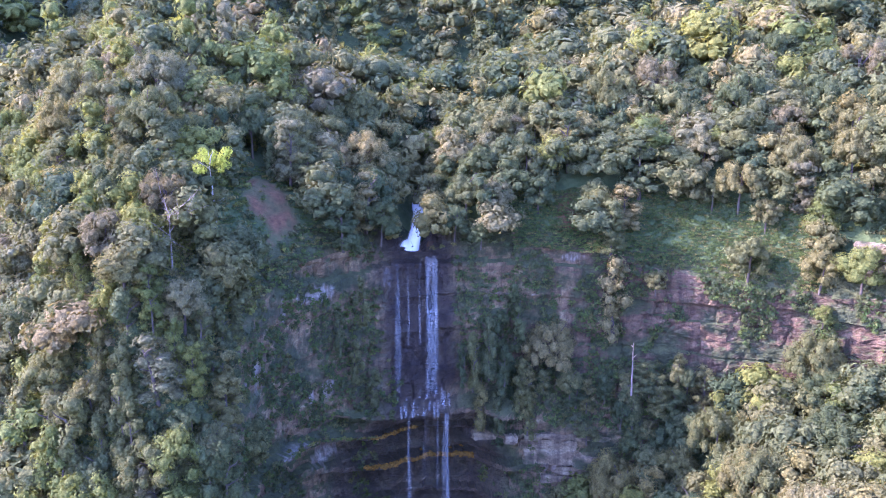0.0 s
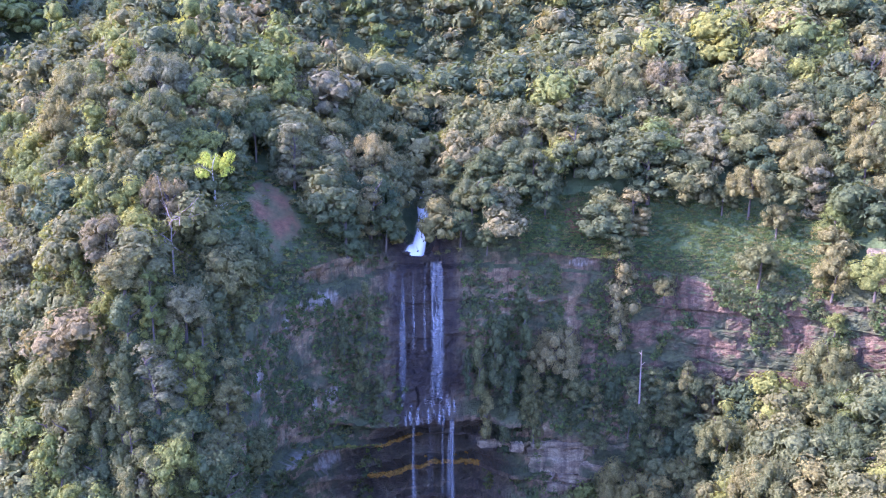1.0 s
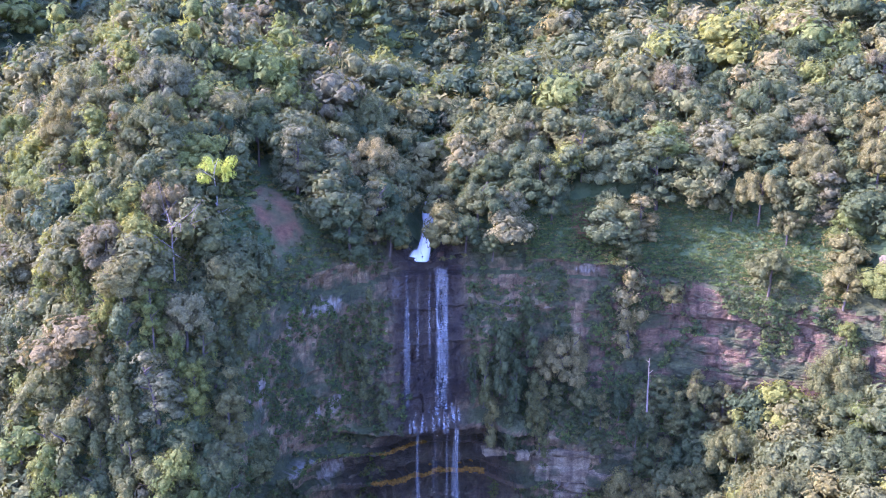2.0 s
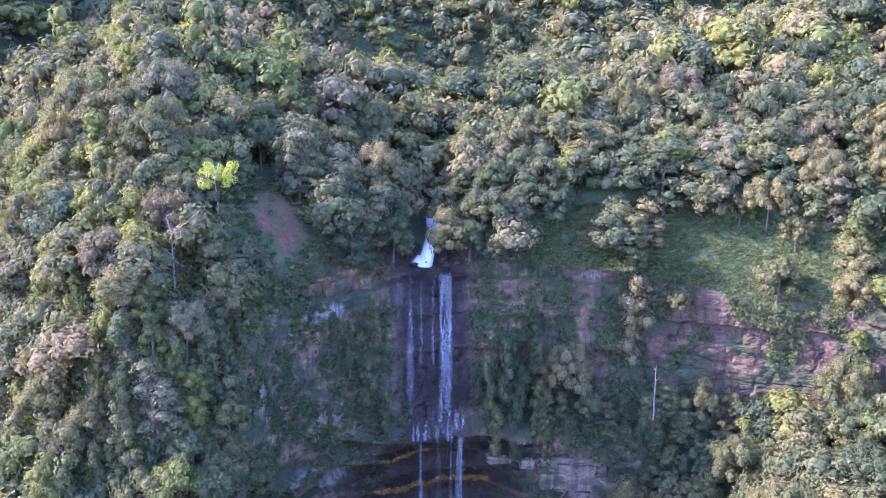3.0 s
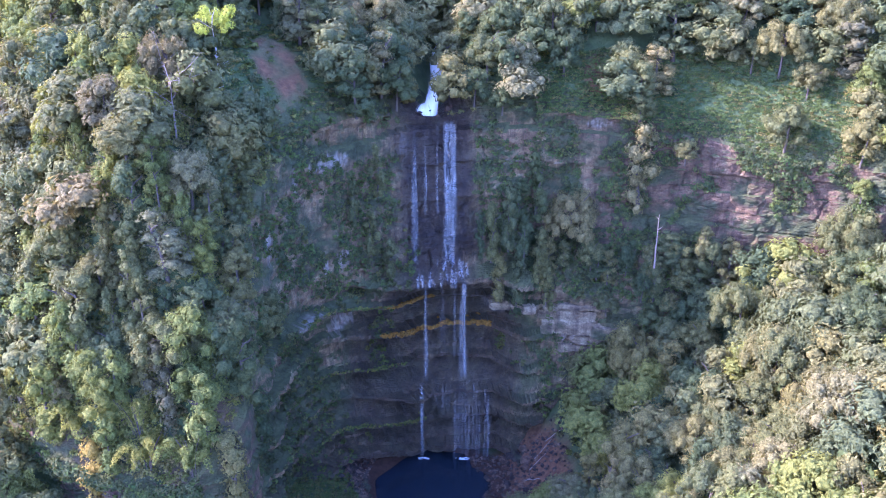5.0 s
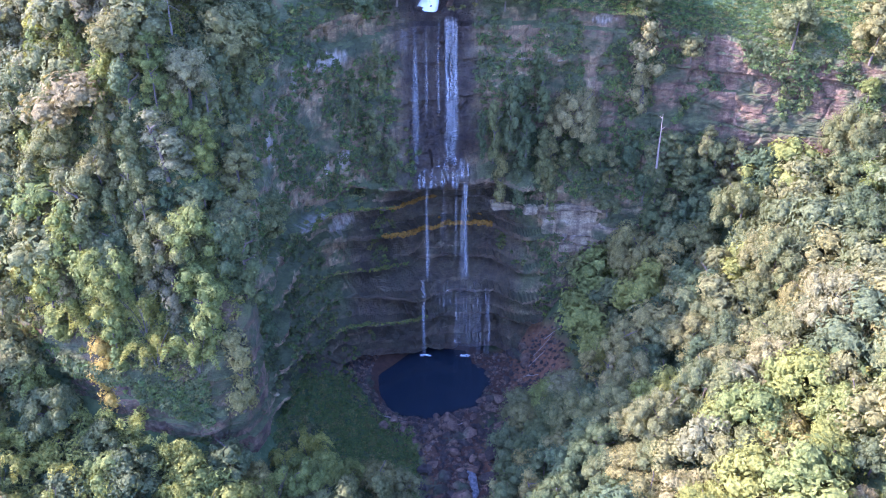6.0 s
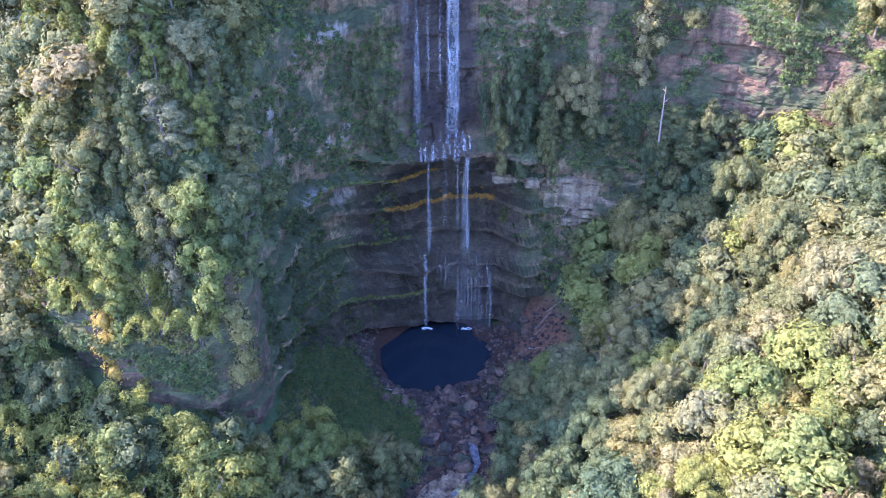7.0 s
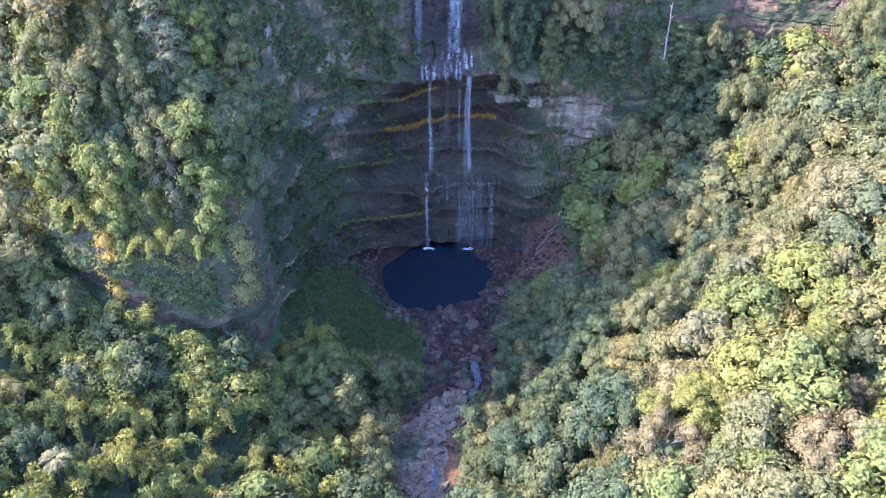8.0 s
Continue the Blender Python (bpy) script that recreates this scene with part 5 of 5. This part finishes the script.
# ---------------------------------------------------------------- rocks
def stone_mesh(name, rng, mat, flat=0.7, cuts=12):
    """A broken block: a ball with flat breaks, then roughened."""
    bm = bmesh.new()
    bmesh.ops.create_icosphere(bm, subdivisions=2, radius=1.0)
    planes = [(Vector(rng.normal(0, 1, 3)).normalized(), rng.uniform(0.38, 0.72)) for _ in range(cuts)]
    for v in bm.verts:
        for n, d in planes:
            h = v.co.dot(n) - d
            if h > 0:
                v.co -= n * h
        v.co += Vector(rng.normal(0, 0.018, 3))
        v.co.z *= flat
    me = bpy.data.meshes.new(name)
    bm.to_mesh(me)
    bm.free()
    me.materials.append(mat)
    return me


rng = np.random.default_rng(51)
STONES = [stone_mesh("boulder", rng, BOULDER if k % 5 in (1, 3) else BOULDER_DARK, rng.uniform(0.55, 0.85)) for k in range(10)]


def boulder(x, y, r, k, label="", sink=0.25):
    r = r * 1.12
    z = float(height(np.array([x]), np.array([y]))[0])
    ob = new("boulder", STONES[k % 10])
    ob.matrix_world = pose(x, y, z + r * (0.55 - sink), rng.uniform(-12, 12), rng.uniform(-12, 12), rng.uniform(0, 360)) @ Matrix.Diagonal((r, r * rng.uniform(0.65, 1.0), r * rng.uniform(0.7, 1.0), 1))
    return tagged(ob, label or ("reddish-brown broken boulder" if k % 5 in (1, 3) else "dark boulder") + " in the stream bed", "boulder", "boulders below the pool")


# the large ones at the outflow and down the stream bed
for x, y, r, k in ((1.5, 160.5, 2.7, 1), (6.0, 159.0, 2.3, 3), (-2.5, 158.0, 2.0, 1), (2.0, 152.5, 2.2, 3), (11.0, 151.5, 2.6, 5), (12.5, 154.5, 2.2, 7), (6.5, 147.0, 2.0, 1),
                   (-5.0, 147.0, 2.0, 5), (-1.0, 141.5, 2.3, 9), (4.0, 138.5, 3.2, 3), (10.5, 144.0, 3.0, 7), (-6.0, 141.0, 1.9, 5), (0.5, 145.5, 1.4, 0), (19.0, 187.0, 2.8, 2), (21.5, 183.5, 2.4, 3)):
    boulder(x, y, r, k)
for x, y, r, k in ((-2.0, 206.0, 1.5, 1), (0.8, 205.4, 1.3, 3), (3.2, 206.2, 1.6, 5), (-6.5, 205.8, 1.3, 7), (1.8, 208.0, 1.2, 9), (-3.8, 208.5, 1.0, 1)):
    stone = boulder(x, y, r, k, "reddish rock at the lip of the falls")
    stone.location.z = float(plant_z(x, y)[0]) + 0.5
made = 0
while made < 165:
    y = rng.uniform(136, 170)
    x = stream_x(y) + rng.normal(0, 5.5)
    if np.hypot(x + 4.6, y - 180.5) < 15.5:
        continue
    boulder(x, y, rng.uniform(0.35, 1.0) ** 2.6 * 1.7, int(rng.integers(0, 10)))
    made += 1
made = 0
while made < 130:
    a = rng.uniform(-3.9, 0.9)
    r = rng.uniform(14.8, 28.0)
    x, y = -4.6 + r * math.cos(a), 180.5 + r * math.sin(a)
    if y > 191 or y < 150 or (x < -14 and rng.random() < 0.4):
        continue
    boulder(x, y, rng.uniform(0.3, 1.0) ** 2.4 * 1.7, int(rng.integers(0, 10)), "broken brown rock on the scree beside the pool")
    made += 1


def rubble():
    """Stones too small to count."""
    rng = np.random.default_rng(57)
    base = np.array([(1, 0, 0), (0, 1, 0), (-1, 0, 0), (0, -1, 0), (0, 0, 0.8), (0, 0, -0.5)], float)
    tri = np.array([(0, 1, 4), (1, 2, 4), (2, 3, 4), (3, 0, 4), (1, 0, 5), (2, 1, 5), (3, 2, 5), (0, 3, 5)])
    V, F = [], []
    n = 5200
    y = rng.uniform(120, 192, n)
    x = np.where(rng.random(n) < 0.55, stream_x(y) + rng.normal(0, 6, n), rng.uniform(8, 31, n))
    ring, turn = rng.uniform(15.5, 23, n // 3), rng.uniform(2.3, 5.2, n // 3)
    x, y = np.concatenate([x, -4.6 + ring * np.cos(turn)]), np.concatenate([y, 180.5 + ring * np.sin(turn)])
    ok = (np.hypot(x + 4.6, y - 180.5) > 14.5) & ((x < 14) | (y > 160))
    x, y = x[ok], y[ok]
    z = height(x, y)
    for k in range(len(x)):
        s = rng.uniform(0.4, 1.0) ** 2 * 0.85
        V.append(base * rng.uniform(0.6, 1.2, (6, 3)) * s + (x[k], y[k], z[k] + 0.1))
        F.append(tri + 6 * k)
    ob = new("rubble", mesh_of("rubble", np.concatenate(V), np.concatenate(F), [BOULDER, BOULDER_DARK], np.repeat(rng.random(len(x)) < 0.6, 8)))
    tagged(ob, "loose brown stones and gravel in the stream bed", "rubble", kind="stuff")


rubble()


def slab_mesh(rng, mat):
    """A bed of stone with broken, slightly rounded edges."""
    bm = bmesh.new()
    bmesh.ops.create_cube(bm, size=1.0)
    bmesh.ops.subdivide_edges(bm, edges=bm.edges[:], cuts=3, use_grid_fill=True)
    for v in bm.verts:
        v.co += Vector(rng.normal(0, 0.05, 3))
        if abs(v.co.x) > 0.4 and abs(v.co.z) > 0.4:
            v.co *= rng.uniform(0.92, 0.98)
    me = bpy.data.meshes.new("rock_slab")
    bm.to_mesh(me)
    bm.free()
    me.materials.append(mat)
    return me


SLABS = [slab_mesh(rng, ROCK_PALE) for _ in range(6)]


def on_cliff(x, z, left=False):
    """The rock face at that x and height, and the way it looks."""
    side = np.where((LINE[:, 1] > 140) & ((LINE[:, 0] < 0) if left else (LINE[:, 0] >= 0)))[0]
    i = side[np.abs(LINE[side, 0] - x).argmin()]
    o = float(ledges(S[i:i + 1], np.array([z]), np.array([i]))[0])
    p = LINE[i] + INTO[i] * o
    return p, math.degrees(math.atan2(INTO[i, 1], INTO[i, 0])) + 90


def slab(x, z, wide, tall, deep=1.6, left=False, tilt=0.0):
    p, turn = on_cliff(x, z, left)
    ob = new("rock_slab", SLABS[int(rng.integers(0, 6))])
    ob.parent = cliff
    ob.matrix_world = pose(p[0], p[1], z, 0, tilt, turn) @ Matrix.Diagonal((wide, deep, tall, 1))
    return tagged(ob, "pale weathered sandstone block")


# pale beds on the right of the bowl
for z, tall, x0, x1 in ((44.6, 2.0, 12, 21), (44.4, 1.7, 25, 47), (42.4, 2.2, 13, 19), (41.8, 2.6, 24, 44), (38.6, 3.6, 25, 42), (35.0, 2.0, 27, 44), (32.6, 1.8, 30, 42)):
    x = x0
    while x < x1:
        w = rng.uniform(3.0, 7.5)
        if rng.random() < 0.82:
            slab(x + w / 2, z - 0.06 * max(0, x - 30) + rng.normal(0, 0.22), w * rng.uniform(0.95, 1.15), tall * rng.uniform(0.8, 1.2), rng.uniform(1.2, 2.6), False, rng.uniform(0, 4))
        x += w
# pale outcrop above the right-hand rim
for x, y, wide, tall, turn in ((98.5, 175.5, 6.0, 3.0, -40), (103.0, 172.0, 5.0, 4.0, -44), (101.5, 177.0, 7.5, 2.4, -38)):
    ob = new("rock_slab", SLABS[int(rng.integers(0, 6))])
    ob.parent = cliff
    ob.matrix_world = pose(x, y, float(plant_z(x, y)[0]) + 1.0, 12, 3, turn) @ Matrix.Diagonal((wide, 3.0, tall, 1))
    tagged(ob, "pale grey weathered rock outcrop")
# ochre plants along the damp ledge behind the second fall
rng2 = np.random.default_rng(61)
mx = np.concatenate([rng2.uniform(-16, 12, 220), rng2.uniform(-14, -3, 70)])
mi = BOWL[np.abs(LINE[BOWL, 0][None, :] - mx[:, None]).argmin(1)]
mz = np.where(np.arange(290) < 220, 36.8, 45.8) + shelf_rise(S[mi], mi) - 0.5 + rng2.normal(0, 0.25, 290)
clumps("ledge_moss", np.stack([mx, rock_y(mx, mz) - 0.5, mz], 1), np.tile((0, -1.0, 0.3), (290, 1)), 16, 0.85, 0.36, ["moss"],
       "ochre moss fringe along a damp ledge behind the water", "moss", 9, 0.6)

fx = np.concatenate([rng2.uniform(-33, -7, 170), rng2.uniform(-34, -9, 90), rng2.uniform(-33, -14, 70)])
BACK = np.where((LINE[:, 1] > 150) & (LINE[:, 0] < 0))[0]
fi = BACK[np.abs(LINE[BACK, 0][None, :] - fx[:, None]).argmin(1)]
fz = np.concatenate([np.full(170, 13.0), np.full(90, 27.0), np.full(70, 45.8)]) + shelf_rise(S[fi], fi) - 0.4 + rng2.normal(0, 0.25, 330)
fp = LINE[fi] + INTO[fi] * (ledges(S[fi], fz, fi) + 0.3)[:, None]
clumps("ledge_ferns", np.column_stack([fp, fz]), np.tile((0.4, -0.8, 0.3), (330, 1)), 10, 0.6, 0.3, ["fresh", "grass", "olive"],
       "yellow-green ferns fringing the rock shelves", "ferns", 10, 0.6)


# ---------------------------------------------------------------- stream bed
def strip(name, y0, y1, half0, half1, lift, mat, wob, seed, offset=0.0):
    ys = np.arange(y0, y1, 0.6)
    w = np.linspace(half0, half1, len(ys)) * (1 + wob * fbm(ys / 5 + seed, 0 * ys))
    u = np.linspace(-1, 1, 9)
    X = stream_x(ys)[:, None] + offset + u[None] * w[:, None] + 0.8 * vnoise(ys / 4 + seed, 0 * ys)[:, None]
    Y = ys[:, None] + 0 * X
    Zs = height(X, Y) + lift + 0.25 * (1 - u[None] ** 2)
    return mesh_of(name, np.stack([X, Y, Zs], 2).reshape(-1, 3), grid_faces(len(ys), 9), mat)


BED_SLABS = [slab_mesh(rng, ROCK_BED) for _ in range(5)]
stream_bed = new("stream_bed", strip("stream_bed", 85, 136, 5.5, 5.0, 0.12, ROCK_BED, 0.5, 3))
tagged(stream_bed, "bare pale-red sandstone slabs of the stream bed", "rock", kind="structure")
# rock plates along the bed
for k in range(70):
    y = rng.uniform(96, 137)
    x = stream_x(y) + rng.uniform(-5.0, 4.6)
    ob = new("rock_slab", BED_SLABS[k % 5])
    ob.parent = stream_bed
    r = rng.uniform(1.4, 4.6)
    ob.matrix_world = pose(x, y, float(height(np.array([x]), np.array([y]))[0]) + 0.15, rng.uniform(-12, 12), rng.uniform(-16, 16), rng.uniform(15, 75)) @ Matrix.Diagonal((r, r * rng.uniform(0.4, 0.9), rng.uniform(0.9, 2.0), 1))
tagged(new("stream", strip("stream", 100, 147, 0.8, 1.1, 0.50, RUN, 0.5, 8, 2.8)), "shallow stream running over bare rock", "water", kind="structure")


# ---------------------------------------------------------------- dead trees and driftwood
def bare_tree(x, y, tall, wide, label, seed, twigs, z=None, limbs=9):
    rng = np.random.default_rng(seed)
    foot = tall * 0.018
    root = new("dead_tree")
    root.location = (x, y, (float(plant_z(x, y)[0]) if z is None else z) - 0.2)
    t = np.linspace(0, 1, 7)
    stem = np.column_stack([np.cumsum(rng.normal(0, 0.018 * tall, (7, 2)), 0) * t[:, None], t * tall])
    stem[0, :2] = 0
    v, f = tube(stem, foot * (1 - 0.75 * t))
    trunk = part("trunk", mesh_of("dead_trunk", v, f, WOOD_DEAD, smooth_shade=True), root)
    for k in range(limbs):
        u0 = rng.uniform(0.45, 0.98)
        base = np.array([np.interp(u0, t, stem[:, i]) for i in range(3)])
        a = k * 2.4 + rng.uniform(-0.4, 0.4)
        out = np.array([np.cos(a), np.sin(a), rng.uniform(0.35, 0.9)]) * wide * 0.5 * rng.uniform(0.6, 1)
        w = np.linspace(0, 1, 5)[:, None]
        limb = base + out * w + rng.normal(0, 0.03 * wide, (5, 3)) * w
        pieces = [tube(limb, foot * (0.45 - 0.34 * w[:, 0]), 5)]
        for q in range(twigs):
            p0 = limb[rng.integers(1, 5)]
            dirn = out * 0.35 + rng.normal(0, 0.16, 3) * wide
            w3 = np.linspace(0, 1, 3)[:, None]
            pieces.append(tube(p0 + dirn * w3, foot * (0.18 - 0.13 * w3[:, 0]), 4))
        v, f = join(pieces)
        part("limb", mesh_of("dead_limb", v, f, WOOD_DEAD, smooth_shade=True), trunk)
    return tagged(root, label, "dead tree")


bare_tree(-51.8, 160.0, 13.0, 10.0, "leafless grey-brown tree with spreading bare branches", 71, 6)
bare_tree(51.0, 189.5, 14.0, 2.5, "tall bare grey snag leaning from the slope", 72, 0, 58.0, 3)


def palm(x, y, tall, seed, lean=0.0):
    """A feather palm: slim trunk and arching fronds with leaflets on both sides."""
    rng = np.random.default_rng(seed)
    root = new("palm")
    root.location = (x, y, float(plant_z(x, y)[0]) - 0.2)
    t = np.linspace(0, 1, 6)
    v, f = tube(np.column_stack([lean * t ** 2, 0 * t, tall * t]), 0.16 - 0.05 * t)
    part("trunk", mesh_of("palm_trunk", v, f, BARK, smooth_shade=True), root)
    for k in range(13):
        a = k * 2.4
        up, long = rng.uniform(0.1, 0.9), rng.uniform(2.4, 3.4)
        s = np.linspace(0, 1, 14)
        rib = np.stack([np.cos(a) * long * s, np.sin(a) * long * s, long * (up * s - (0.35 + 0.5 * up) * s ** 2)], 1) + (lean, 0, tall)
        tri = []
        side = np.array([-np.sin(a), np.cos(a), 0])
        for i in range(1, 13):
            for q in (-1, 1):
                tip = rib[i] + q * side * 0.75 * np.sin(np.pi * (0.12 + 0.8 * s[i])) + (rib[i + 1] - rib[i]) * 1.2 - (0, 0, 0.18)
                tri += [rib[i], rib[i + 1], tip]
        tv = np.array(tri)
        part("frond", mesh_of("palm_frond", tv, np.arange(len(tv)).reshape(-1, 3), LEAF["pale"]), root)
    return tagged(root, "slender feather palm with arching pale fronds above the trees", "palm", "palms in the gorge")


palm(52.1, 123.0, 11.5, 80, 0.8)
palm(25.2, 108.6, 9.5, 81, -0.8)
palm(-68.2, 95.1, 10.5, 82, 0.8)
palm(60.9, 81.5, 10.5, 83, -0.8)


def log(x, y, length, turn, r):
    rng = np.random.default_rng(int(x * 7 + 900))
    t = np.linspace(-0.5, 0.5, 6)
    pts = np.stack([t * length * math.cos(turn), t * length * math.sin(turn), 0.1 * rng.normal(0, 1, 6)], 1)
    zz = height(x + pts[:, 0], y + pts[:, 1])
    pts[:, 2] += zz + 0.35
    v, f = tube(pts + (x, y, 0), r * (1 - 0.5 * (t + 0.5)))
    tagged(new("log", mesh_of("log", v, f, WOOD_DEAD, smooth_shade=True)), "fallen bare log lying on the scree", "log", "driftwood by the pool")


for x, y, l, a, r in ((26.0, 185.0, 7.0, 0.7, 0.11), (24.0, 181.0, 5.0, 0.5, 0.10), (28.5, 187.5, 4.0, 0.1, 0.12), (22.0, 176.0, 4.5, -0.6, 0.16), (-14.0, 164.5, 6.0, 0.1, 0.18), (4.5, 163.0, 6.5, 0.5, 0.15)):
    log(x, y, l, a, r)
